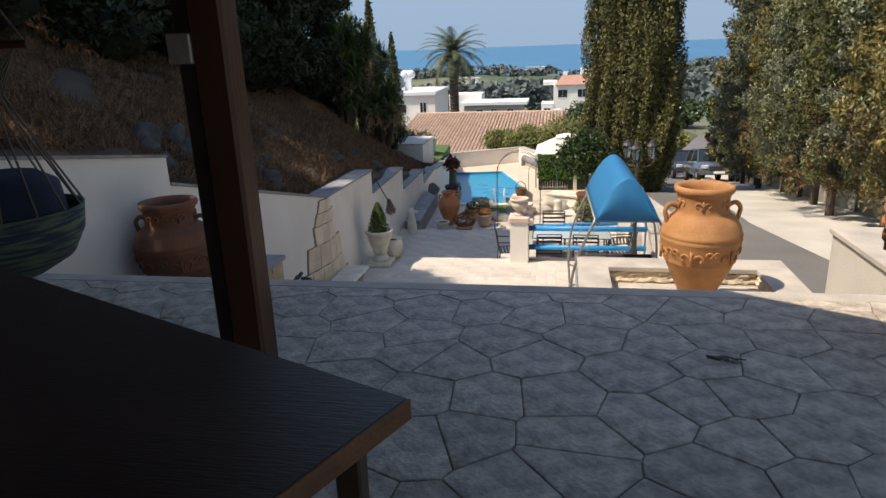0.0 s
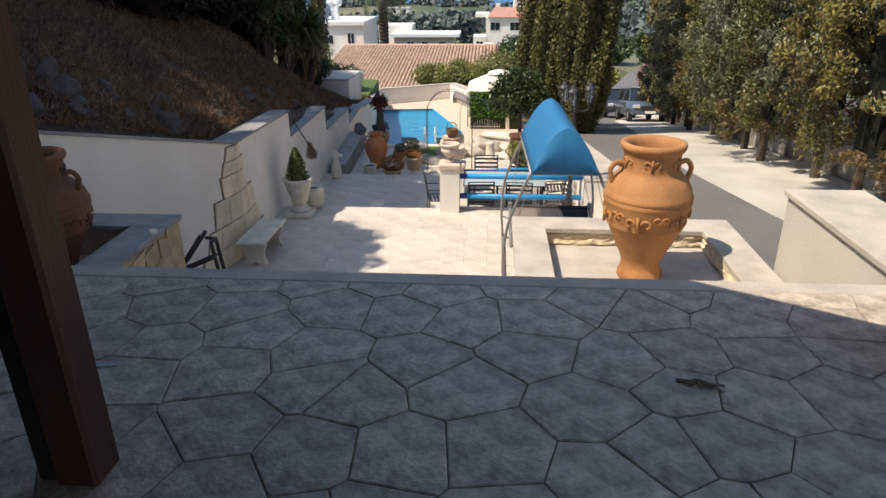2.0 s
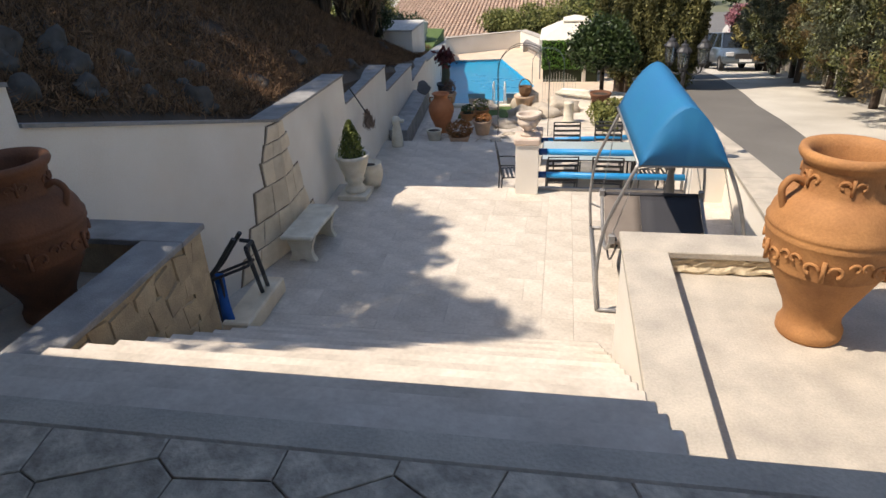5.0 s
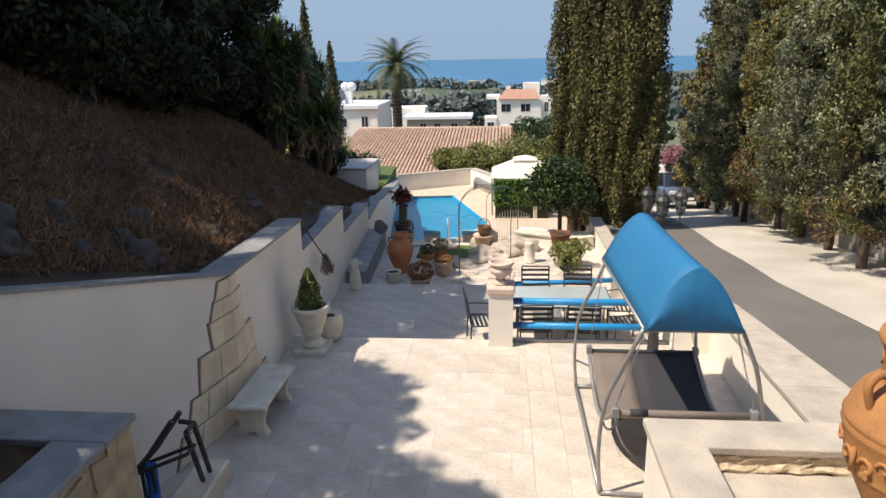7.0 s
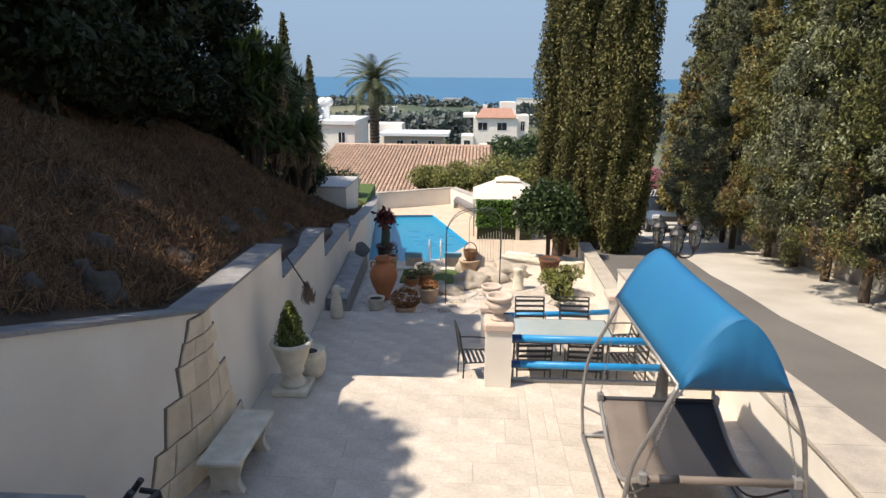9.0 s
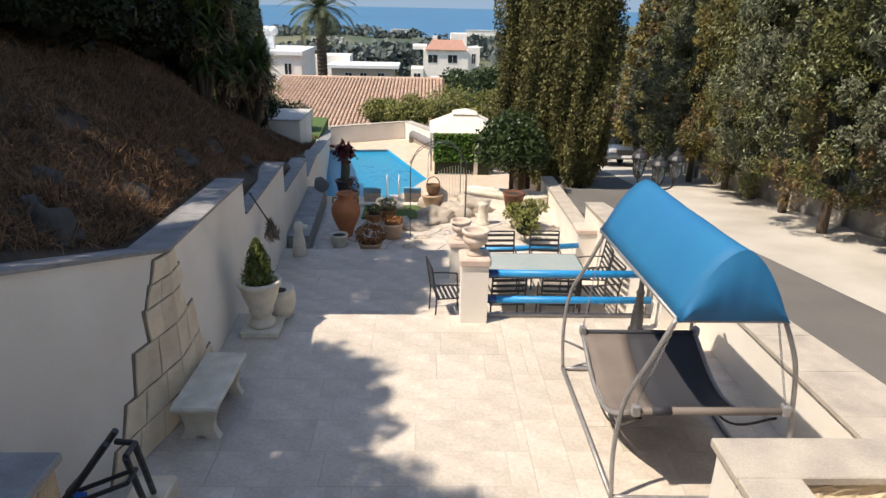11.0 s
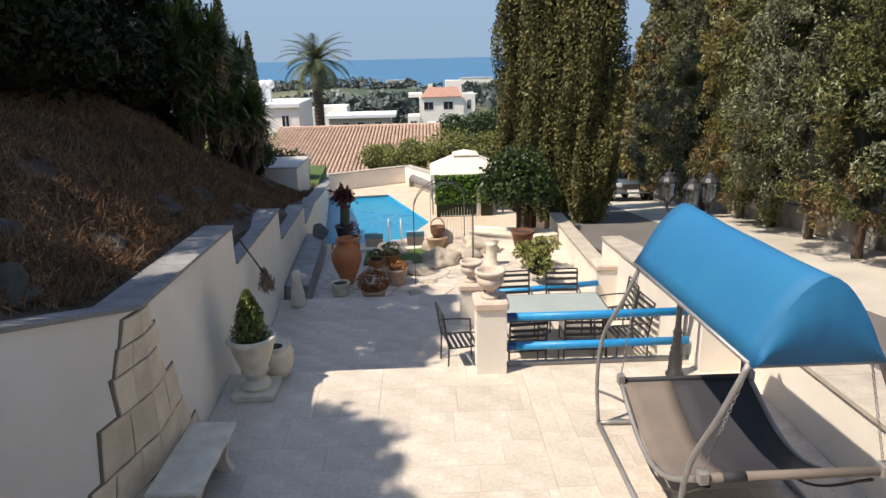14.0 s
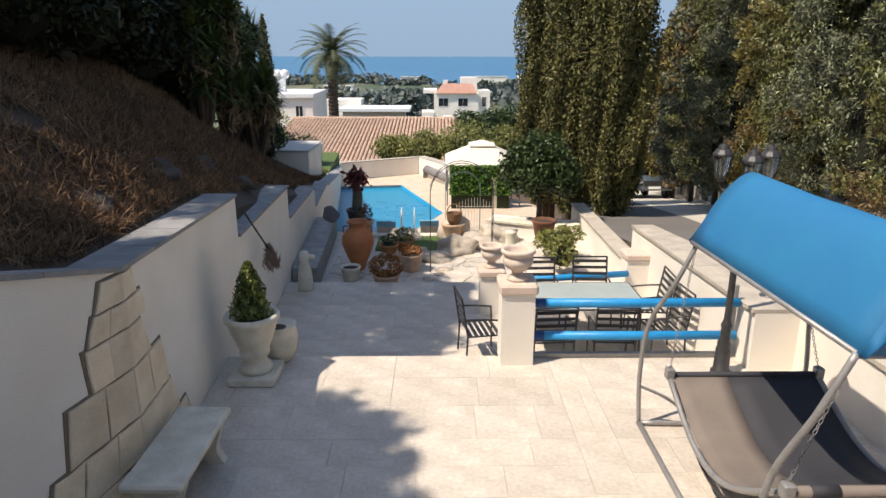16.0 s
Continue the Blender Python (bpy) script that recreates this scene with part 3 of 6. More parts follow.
def pithos(m, label, clay=CLAY):
    j = thing("large_jar", m, label, "jar", "terracotta jars")
    part("body", lathe(bmesh.new(), PITHOS, 40), clay, j, smooth=True)
    rel = bmesh.new()
    for k in range(6):
        a = 2 * math.pi * k / 6
        for f in (1, -1):
            pipe(rel, curl(.385, .615, a + .06 * f, .052, f), .013, 6)
            pipe(rel, curl(.395, .66, a + .35 * f, .038, f), .010, 6)
        pipe(rel, [((.405) * math.cos(a + d), .405 * math.sin(a + d), .60 + h) for d, h in ((0, -.04), (.0, .09))], .015, 6)
    tagged(part("carved_band", rel, clay, j, smooth=True), kind="stuff")
    rel = bmesh.new()
    for k in range(6):
        a = 2 * math.pi * k / 6 + .2
        for f in (1, -1):
            pipe(rel, curl(.255, 1.10, a + .05 * f, .036, f), .010, 6)
        pipe(rel, [(.262 * math.cos(a), .262 * math.sin(a), 1.05), (.262 * math.cos(a), .262 * math.sin(a), 1.15)], .012, 6)
    tagged(part("neck_relief", rel, clay, j, smooth=True), kind="stuff")
    for s in (1, -1):
        h = pipe(bmesh.new(), curve((s * .245, 0, 1.05), (s * .33, 0, 1.085), (s * .385, 0, 1.03), (s * .375, 0, .96), (s * .352, 0, .90), n=5), .024, 8)
        part("handle", h, clay, j, smooth=True)
    return j


pithos(pose(2.12, 7.02, -1.15, 0, 0, 8) @ Matrix.Diagonal((.97, .97, 1.06, 1)), "tall terracotta jar with carved floral band in the cemented planter")
# same terracotta as the others, its shade painted by the darker material
pithos(pose(-3.77, 6.95, -1.338, 0, 0, 8) @ Matrix.Diagonal((1.09, 1.09, 1.08, 1)), "terracotta jar with two handles, coloured dark for the planter's shade", DARKCLAY)
pithos(pose(2.73, 3.72, 0, 0, 0, 60) @ Matrix.Scale(.96, 4), "big terracotta jar with looped handles at the patio's sunny corner")
lf = bmesh.new()
for i in range(5):
    a = i * 1.3
    m = pose(1.50 + .03 * i, 3.49 - .01 * i, .006 + .003 * i, 4 * i, 6, 40 * i)
    box(lf, -.032, .032, -.012, .012, 0, .003, 0, m)
ll = thing("dead_leaf", pose(0, 0, 0), "crumpled dark dead leaf lying on the flagstones", "leaf")
part("blade", lf, BARK, ll)
pl = thing("plastic_scrap", pose(-1.05, 3.46, 0.004, 0, 0, 8), "torn clear plastic scrap lying flat on the patio", "litter")
pb = bmesh.new()
box(pb, -.09, .09, -.02, .02, 0, .004)
part("film", pb, surface("grey_plastic_film", (.45, .45, .47), .3), pl)

# ---- the upper terrace ----
# corner stones laid on the wall
quoin = tagged(new("quoin_stones"), "irregular sandstone slabs climbing the corner of the wall", kind="structure")
rq = random.Random(5)
WG = surface("dark_grout", (0.24, 0.185, 0.13), 0.9)
CORNER = Vector((-3.365, 10.95, 0))
FACES = ((Vector((-.2228, -.9749, 0)), Vector((.9749, -.2228, 0))), (Vector((-.0415, .9991, 0)), Vector((.9991, .0415, 0))))
COURSES = (-2.73, -2.40, -2.05, -1.63, -1.30, -1.09, -.872)
WIDTHS = (((1.25, 1.10), (1.00, .88), (.74, .68), (.44, .46), (.42, .32), (.30, .21)),
          ((1.14, .98), (.80, .66), (.62, .56), (.34, .22), (.34, .29), (.21, .17)))


def face_piece(name, pts, side, mat, base, proud, parent):
    """A slab on the wall's face beside the corner; its outline is given as distances from the corner and heights."""
    along, out = FACES[side]
    bm = bmesh.new()
    mu, mz = sum(p[0] for p in pts) / len(pts), sum(p[1] for p in pts) / len(pts)
    rings = []
    for d, k in ((base, 1.0), (proud - .005, 1.0), (proud, .95)):
        rings.append([bm.verts.new(CORNER + along * (mu + (u - mu) * k) + out * d + Vector((0, 0, mz + (z - mz) * k))) for u, z in pts])
    bm.faces.new(rings[0][::-1])
    bm.faces.new(rings[2])
    n = len(pts)
    for p, q in zip(rings, rings[1:]):
        for i in range(n):
            bm.faces.new((p[i], p[(i + 1) % n], q[(i + 1) % n], q[i]))
    bmesh.ops.recalc_face_normals(bm, faces=bm.faces)
    return part(name, bm, mat, parent)


for i in range(6):
    z0, z1 = COURSES[i], COURSES[i + 1]
    for side in (0, 1):
        lo, hi = WIDTHS[side][i]
        face_piece("grout_bed", [(-.012, z0), (lo + .018, z0), (hi + .022, z1 + .008), (-.012, z1 + .008)], side, WG, 0.0, .014, quoin)
        n = 1 if max(lo, hi) < .36 else 2 if lo < .8 else 3
        cuts = [0] + [(k + 1 + (rq.uniform(-.16, .16) if k < n - 1 else 0)) / n for k in range(n)]
        for p, q in zip(cuts, cuts[1:]):
            j = [rq.uniform(-.012, .012) for _ in range(6)]
            e = -.02 if p == 0 else .006
            pts = [(p * lo + e, z0 + .006), (((p + q) / 2) * lo, z0 + .004 + abs(j[0])), (q * lo - .004 + j[1], z0 + .006), (q * (lo + hi) / 2 + j[2] * 1.6, (z0 + z1) / 2),
                   (q * hi - .004 + j[3], z1 - .006), (((p + q) / 2) * hi, z1 - .006 - abs(j[4])), (p * hi + e, z1 - .006)]
            face_piece("quoin_stone", pts, side, QUOIN, 0.0, .024 + rq.uniform(0, .008), quoin)

# rubble facing of the planter in shade
rub = tagged(new("rubble_facing"), "honey coloured rubble facing on the shaded planter", kind="structure")
for y0, z0 in itertools.product(range(12), range(7)):
    ya, za = 4.55 + y0 * .285 + (z0 % 2) * .12, -1.04 - (z0 + 1) * .245
    j = [rq.uniform(-.06, .06) for _ in range(8)]
    bm = bmesh.new()
    q = [(ya + .004 + j[0], za + .002 + j[1]), (ya + .282 + j[2], za + .002 + j[3]), (ya + .282 + j[4], za + .243 + j[5]), (ya + .004 + j[6], za + .243 + j[7])]
    q = [(min(max(a, 4.53), 7.93), min(b, -1.015)) for a, b in q]
    v = [bm.verts.new((-2.925, a, b)) for a, b in q] + [bm.verts.new((-2.905 + rq.uniform(0, .01), a * .94 + .06 * (ya + .14), b * .92 + .08 * (za + .12))) for a, b in q]
    bm.faces.new(v[3::-1])
    bm.faces.new(v[4:])
    for i in range(4):
        bm.faces.new((v[i], v[(i + 1) % 4], v[4 + (i + 1) % 4], v[4 + i]))
    bmesh.ops.recalc_face_normals(bm, faces=bm.faces)
    part("rubble_stone", bm, RUBBLE, rub)
PALERUBBLE = surface("pale_rubble_stone", (.68, .57, .40), .9, (.44, .35, .23), 9.0, .9, fine=30)


def rough_strip(p, q, inward, z0, z1, seed):
    """An uneven course of split stone under a coping, running from p to q."""
    bm = bmesh.new()
    p, q, inward = Vector(p), Vector(q), Vector(inward)
    n = int((q - p).length / .05)
    grid = []
    for i in range(n + 1):
        c = p.lerp(q, i / n)
        low = z0 + .035 * noise.noise(Vector((i * .3, seed, 0)))
        grid.append([bm.verts.new(Vector((c.x, c.y, low + (z1 - low) * t)) + inward * (.02 + (.028 * noise.noise(Vector((i * .45, t * 3, seed))) + .012 * noise.noise(Vector((i * 1.7, t * 9, seed)))) + (.012 if t < .3 else 0)))
                     for t in (0, .2, .4, .6, .8, 1)] + [bm.verts.new(Vector((c.x, c.y, z1))), bm.verts.new(Vector((c.x, c.y, low - .01)))])
    for a_, b_ in zip(grid, grid[1:]):
        for k in range(8):
            bm.faces.new((a_[k], b_[k], b_[(k + 1) % 8], a_[(k + 1) % 8]))
    bmesh.ops.recalc_face_normals(bm, faces=bm.faces)
    return part("rubble_course", bm, PALERUBBLE, rub, "pale rough split stone")


rough_strip((1.26, 7.80, 0), (2.92, 7.80, 0), (0, -1, 0), -1.14, -1.013, 3)
rough_strip((2.945, 4.6, 0), (2.945, 7.76, 0), (-1, 0, 0), -1.13, -1.013, 8)
bl = thing("stone_block", pose(-3.22, 9.15, T1, 0, 0, 1), "low sandstone kerb block at the foot of the steps", "kerb")
part("block", boxed(-.12, .22, -.55, .55, 0, .22, .02), QUOIN, bl)

# bench
b = thing("stone_bench", pose(-3.075, 10.95, T1, 0, 0, -1), "cream cast-stone garden bench with curved legs against the wall", "bench")
part("seat", boxed(-.23, .23, -.57, .57, .375, .44, .018), CREAM, b)
for y in (-.40, .40):
    prof = [(.20, 0), (.175, .05), (.15, .1), (.145, .16), (.165, .24), (.19, .31), (.205, .374)]
    o = [(x, z) for x, z in prof] + [(-x, z) for x, z in prof[::-1]] + [(-.06, 0), (-.04, .035), (.04, .035), (.06, 0)]
    bm = bmesh.new()
    f = [bm.verts.new((x, y - .045, z)) for x, z in o]
    g = [bm.verts.new((x, y + .045, z)) for x, z in o]
    bm.faces.new(f)
    bm.faces.new(g[::-1])
    for i in range(len(o)):
        bm.faces.new((f[i], g[i], g[(i + 1) % len(o)], f[(i + 1) % len(o)]))
    bmesh.ops.recalc_face_normals(bm, faces=bm.faces)
    part("leg", bm, CREAM, b)

# planted urn
u = thing("urn_planter", pose(-3.0, 12.9, T1), "cream cast-stone urn on a square plinth planted with a small conifer", "planter")
part("plinth", boxed(-.25, .25, -.25, .25, 0, .09, .012), CREAM, u)
part("bowl", lathe(bmesh.new(), [(0, .09), (.17, .09), (.185, .12), (.17, .16), (.13, .2), (.125, .24), (.16, .29), (.165, .31), (.15, .33), (.18, .4), (.235, .55), (.26, .66), (.285, .68), (.295, .72), (.28, .75), (.245, .745), (.235, .70), (0, .68)], 32), CREAM, u, smooth=True)
part("soil", lathe(bmesh.new(), [(.232, .69), (.12, .70), (0, .705)], 16), SOIL, u)
sh = tagged(new("shrub"), "small bushy green conifer")
sh.parent = u
rr = np.random.default_rng(4)
n = 3800
h = rr.uniform(0, 1, n) ** 0.8
rad = .2 * (1 - h) ** .7 * rr.uniform(.35, 1.1, n) + .01
a = rr.uniform(0, 2 * np.pi, n) 
rad = rad * (1 + .25 * np.sin(5 * a + 9 * h))
leaves("foliage", np.stack([rad * np.cos(a), rad * np.sin(a), .69 + h * .62], 1), .055, leafy("shrub_leaf", (.035, .06, .012), (.24, .26, .07)), sh, 3, up=.9, seed=2)
u2 = thing("clay_pot", pose(-2.85, 13.35, T1), "round pale garden pot standing against the wall", "pot")
part("bowl", lathe(bmesh.new(), [(0, 0), (.15, 0), (.2, .12), (.225, .27), (.21, .36), (.19, .40), (.21, .43), (.195, .44), (.17, .40), (0, .38)], 24), CREAM, u2, smooth=True)
part("soil", lathe(bmesh.new(), [(.17, .385), (0, .40)], 12), SOIL, u2)

# folded chair leaning at the planter
fc = thing("folded_chair", pose(-3.2, 9.0, T1), "folded garden chair with a dark frame and blue cloth", "chair")
for dy in (0.0, -.16):
    part("arm", pipe(bmesh.new(), [(.07, .05 + dy, 1.15), (-.20, .04 + dy, .78), (-.36, .02 + dy, .60)], .027, 8), BLACKM, fc)
    part("back_leg", pipe(bmesh.new(), [(.21, .02 + dy, 1.05), (.14, .28 + dy, .50), (.02, .60 + dy, .02)], .026, 8), BLACKM, fc)
    part("frame_bar", pipe(bmesh.new(), [(.20, .0 + dy, .84), (-.30, .0 + dy, .62)], .019, 8), BLACKM, fc)
part("top_rail", pipe(bmesh.new(), [(.06, .04, 1.06), (.21, .02, 1.06), (.21, -.14, 1.06)], .024, 8), BLACKM, fc)
for z, y in ((.84, 0), (.64, 0)):
    part("cross_bar", pipe(bmesh.new(), [(.20 if z > .7 else -.28, y, z), (.20 if z > .7 else -.28, y - .16, z)], .018, 8), BLACKM, fc)
for dx in (-.05, .06):
    part("front_leg", pipe(bmesh.new(), [(-.26 + dx, -.1, .66), (-.06 + dx, -.37, .02)], .018, 8), BLACKM, fc)
cb = bmesh.new()
rows3 = [[cb.verts.new((-.31 + .20 * t + w_ * .13, -.06 - .27 * t + .02 * math.sin(5 * t + w_ * 2), .66 - .50 * t)) for w_ in (0, .5, 1)] for t in (0, .25, .5, .75, 1)]
for p, q in zip(rows3, rows3[1:]):
    for i in range(2):
        cb.faces.new((p[i], p[i + 1], q[i + 1], q[i]))
part("seat_cloth", cb, surface("bright_blue_cloth", (.015, .12, .42), .75, (.01, .09, .33), 5, .2), fc, smooth=True).modifiers.new("thickness", "SOLIDIFY").thickness = .02

# the swing bed with its canopy
SW = thing("canopy_swing", pose(0, 0, 0), "garden swing bed with bright blue canopy and grey tubular frame", "swing")
CX = 1.63
fr = bmesh.new()
for s in (-1, 1):
    for y, ye in ((9.62, 9.52), (11.88, 11.70)):
        q = curve((CX + s * .74, y, T1 + .03), (CX + s * .775, y, T1 + .55), (CX + s * .73, y, T1 + 1.05), (CX + s * .60, ye, T1 + 1.50), (CX + s * .44, ye, -.85), n=5)
        part("frame_leg", pipe(bmesh.new(), q, .021, 10), STEEL, SW, smooth=True)
    part("base_rail", pipe(bmesh.new(), [(CX + s * .74, 9.62, T1 + .03), (CX + s * .74, 11.88, T1 + .03)], .026, 10), STEEL, SW, smooth=True)
    part("canopy_rail", pipe(bmesh.new(), [(CX + s * .44, 9.52, -.85), (CX + s * .44 - .06, 11.70, -.86)], .018, 8), STEEL, SW, smooth=True)
for y, h in ((9.62, .03), (11.88, .03)):
    part("cross_rail", pipe(bmesh.new(), curve((CX - .74, y, T1 + h), (CX, y - .02, T1 + h), (CX + .74, y, T1 + h), n=4), .024, 10), STEEL, SW, smooth=True)
part("brace", pipe(bmesh.new(), curve((CX - .77, 11.88, T1 + .42), (CX - .5, 11.85, T1 + .30), (CX - .2, 11.88, T1 + .04), n=4), .016, 8), STEEL, SW)
cv = bmesh.new()
rowsv = []
for j in range(13):
    t = j / 12
    y = 9.49 + t * 2.22
    row = []
    for i in range(17):
        s = -1 + i / 8
        zc = -.85 - .01 * t + .60 * (1 - abs(s) ** 1.75)
        x = CX - .06 * t + s * .445
        sag = -.018 * math.sin(math.pi * t) * (1 - abs(s)) + .006 * noise.noise(Vector((x * 5, y * 3, 0)))
        row.append(cv.verts.new((x, y, zc + sag)))
    rowsv.append(row)
for p, q in zip(rowsv, rowsv[1:]):
    for i in range(16):
        cv.faces.new((p[i], p[i + 1], q[i + 1], q[i]))
can = part("canopy", cv, BLUE, SW, "sun-faded bright blue canopy cloth", smooth=True)
md = can.modifiers.new("thickness", "SOLIDIFY")
md.thickness = .006
for y, t, dy in ((9.49, 0, -1), (11.71, 1, 1)):
    ge = bmesh.new()
    rows2 = []
    for k in range(6):
        f = k / 5
        rows2.append([ge.verts.new((CX - .06 * t + (-1 + i / 8) * .445, y + dy * (.05 * math.sin(math.pi * f) + .004 * math.sin(i * 2.1)), -.85 - .01 * t + .60 * (1 - abs(-1 + i / 8) ** 1.75) * f)) for i in range(17)])
    for p, q in zip(rows2, rows2[1:]):
        for i in range(16):
            ge.faces.new((p[i], p[i + 1], q[i + 1], q[i]))
    bmesh.ops.remove_doubles(ge, verts=ge.verts, dist=.0005)
    part("canopy_end", ge, BLUE, SW, smooth=True)
    part("canopy_bar", pipe(bmesh.new(), [(CX - .06 * t - .44, y + dy * -.02, -.865), (CX - .06 * t + .44, y + dy * -.02, -.865)], .014, 8), STEEL, SW)
BX0, BX1, BY0, BY1 = .99, 2.29, 9.60, 11.52


def bed_z(t):
    return -1.77 - .24 * t - .40 * math.sin(math.pi * t) ** 1.1


# The right half's charcoal colour also holds the shade on the bed.
for nm, xa, xb, mat, lab in (("sling", BX0 + .03, 1.49, GREYCLOTH, "taupe mesh sling"), ("sling", 1.492, BX1 - .03, DARKCLOTH, "charcoal mesh sling, coloured darker for shade")):
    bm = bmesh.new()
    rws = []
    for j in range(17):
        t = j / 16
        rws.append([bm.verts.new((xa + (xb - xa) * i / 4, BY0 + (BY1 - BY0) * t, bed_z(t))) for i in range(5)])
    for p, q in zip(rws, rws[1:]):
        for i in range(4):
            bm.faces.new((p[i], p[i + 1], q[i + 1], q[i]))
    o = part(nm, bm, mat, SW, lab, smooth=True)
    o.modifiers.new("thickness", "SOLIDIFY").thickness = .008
for x in (BX0, BX1):
    part("bed_rail", pipe(bmesh.new(), [(x, BY0 + (BY1 - BY0) * j / 16, bed_z(j / 16) - .012) for j in range(17)], .024, 10), STEEL, SW, smooth=True)
    part("rocker", pipe(bmesh.new(), [(x + (.06 if x < 1.5 else -.06), BY0 + (BY1 - BY0) * j / 16, bed_z(j / 16) - .07 - .10 * math.sin(math.pi * j / 16)) for j in range(17)], .012, 8), BLACKM, SW, smooth=True)
part("front_bar", pipe(bmesh.new(), [(BX0 - .02, BY0, -1.77), (BX1 + .05, BY0, -1.77)], .036, 10), GREYCLOTH, SW, smooth=True)
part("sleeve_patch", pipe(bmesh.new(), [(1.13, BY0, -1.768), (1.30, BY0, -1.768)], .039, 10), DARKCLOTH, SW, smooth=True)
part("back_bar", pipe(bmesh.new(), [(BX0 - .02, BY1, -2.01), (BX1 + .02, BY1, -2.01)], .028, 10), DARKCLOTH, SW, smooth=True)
for xb, yb, zb, xt, yt in ((BX0, BY0, -1.75, 1.22, 9.56), (BX1, BY0, -1.75, 2.04, 9.56), (BX0, BY1, -1.99, 1.14, 11.62), (BX1, BY1, -1.99, 2.0, 11.62)):
    part("bracket", boxed(xb - .035, xb + .035, yb - .05, yb + .03, zb - .05, zb + .05, .008), STEEL, SW)
    ch = bmesh.new()
    p, q = Vector((xb, yb, zb + .03)), Vector((xt, yt, -.87))
    n = int((q - p).length / .034)
    d = (q - p).to_track_quat("Z", "X").to_matrix().to_4x4()
    for i in range(n):
        m = Matrix.Translation(p.lerp(q, (i + .5) / n)) @ d @ pose(0, 0, 0, 0, 0, 90 * (i % 2))
        pipe(ch, [m @ Vector((.010 * math.cos(k), 0, .022 * math.sin(k))) for k in (2 * math.pi * w / 6 for w in range(6))], .0032, 4, closed=True)
    part("chain", ch, STEEL, SW)

# lamp with three lanterns
GLASS = bpy.data.materials.new("lantern_glass")
GLASS.use_nodes = True
GLASS.node_tree.nodes["Principled BSDF"].inputs["Transmission Weight"].default_value = 0.9
GLASS.node_tree.nodes["Principled BSDF"].inputs["Roughness"].default_value = 0.15
GLASS.node_tree.nodes["Principled BSDF"].inputs["Base Color"].default_value = (.75, .75, .7, 1)
lamp = thing("street_lamp", pose(2.12, 12.95, T1), "black cast-iron garden lamp with three ribbed lanterns", "lamp")
part("pole", lathe(bmesh.new(), [(0, 0), (.11, 0), (.11, .03), (.085, .05), (.078, .3), (.065, .33), (.075, .36), (.055, .40), (.05, .55), (.062, .57), (.05, .60), (.036, .64), (.032, 1.6), (.045, 1.63), (.032, 1.66), (.028, 2.1), (.05, 2.14), (.03, 2.18), (0, 2.2)], 16), BLACKM, lamp, smooth=True)
for k in range(3):
    a = math.radians(14 + 120 * k)
    cx, cy = .26 * math.cos(a), .26 * math.sin(a)
    part("arm", pipe(bmesh.new(), curve((0, 0, 2.10), (cx * .4, cy * .4, 2.02), (cx * .9, cy * .9, 2.04), (cx, cy, 2.12), n=5), .012, 8), BLACKM, lamp, smooth=True)
    ln = tagged(new("lantern"))
    ln.parent = lamp
    ln.matrix_basis = pose(cx, cy, 2.12)
    part("base", lathe(bmesh.new(), [(0, 0), (.03, .0), (.05, .04), (.065, .055), (0, .06)], 10), BLACKM, ln)
    part("glass", lathe(bmesh.new(), [(.05, .06), (.072, .12), (.075, .2), (.088, .27)], 10), GLASS, ln, smooth=True)
    part("roof", lathe(bmesh.new(), [(0, .27), (.108, .27), (.105, .29), (.075, .33), (.06, .34), (.05, .37), (.02, .39), (.012, .43), (0, .44)], 10), BLACKM, ln)
    rb = bmesh.new()
    for w in range(10):
        b2 = 2 * math.pi * w / 10
        pipe(rb, [(r * math.cos(b2), r * math.sin(b2), z) for r, z in ((.052, .05), (.075, .12), (.078, .2), (.091, .275))], .005, 4)
    part("ribs", rb, BLACKM, ln)

# piers and rails round the dining terrace
def pier(x, y, z, w, h, label, urn=True):
    p = thing("pier", pose(x, y, z), label, "pier", "piers")
    part("shaft", boxed(-w / 2, w / 2, -w / 2, w / 2, 0, h - .12), STUCCO, p)
    part("cap", boxed(-w / 2 - .03, w / 2 + .03, -w / 2 - .03, w / 2 + .03, h - .118, h, .025), surface("pinkish_cap_stone", (.66, .52, .43), .85, (.55, .43, .35), 5), p)
    if urn:
        v = thing("stone_urn", pose(x, y, z + h + .001), "pale pinkish stone bowl urn set on a white pier", "urn", "stone urns")
        part("bowl", lathe(bmesh.new(), [(0, 0), (.12, 0), (.12, .03), (.07, .06), (.06, .09), (.09, .12), (.15, .17), (.175, .22), (.165, .265), (.15, .28), (.175, .30), (.195, .33), (.19, .355), (.165, .36), (.15, .33), (.12, .22), (0, .2)], 28), surface("pale_urn_stone", (.66, .55, .46), .85, (.52, .42, .34), 8), v, smooth=True)


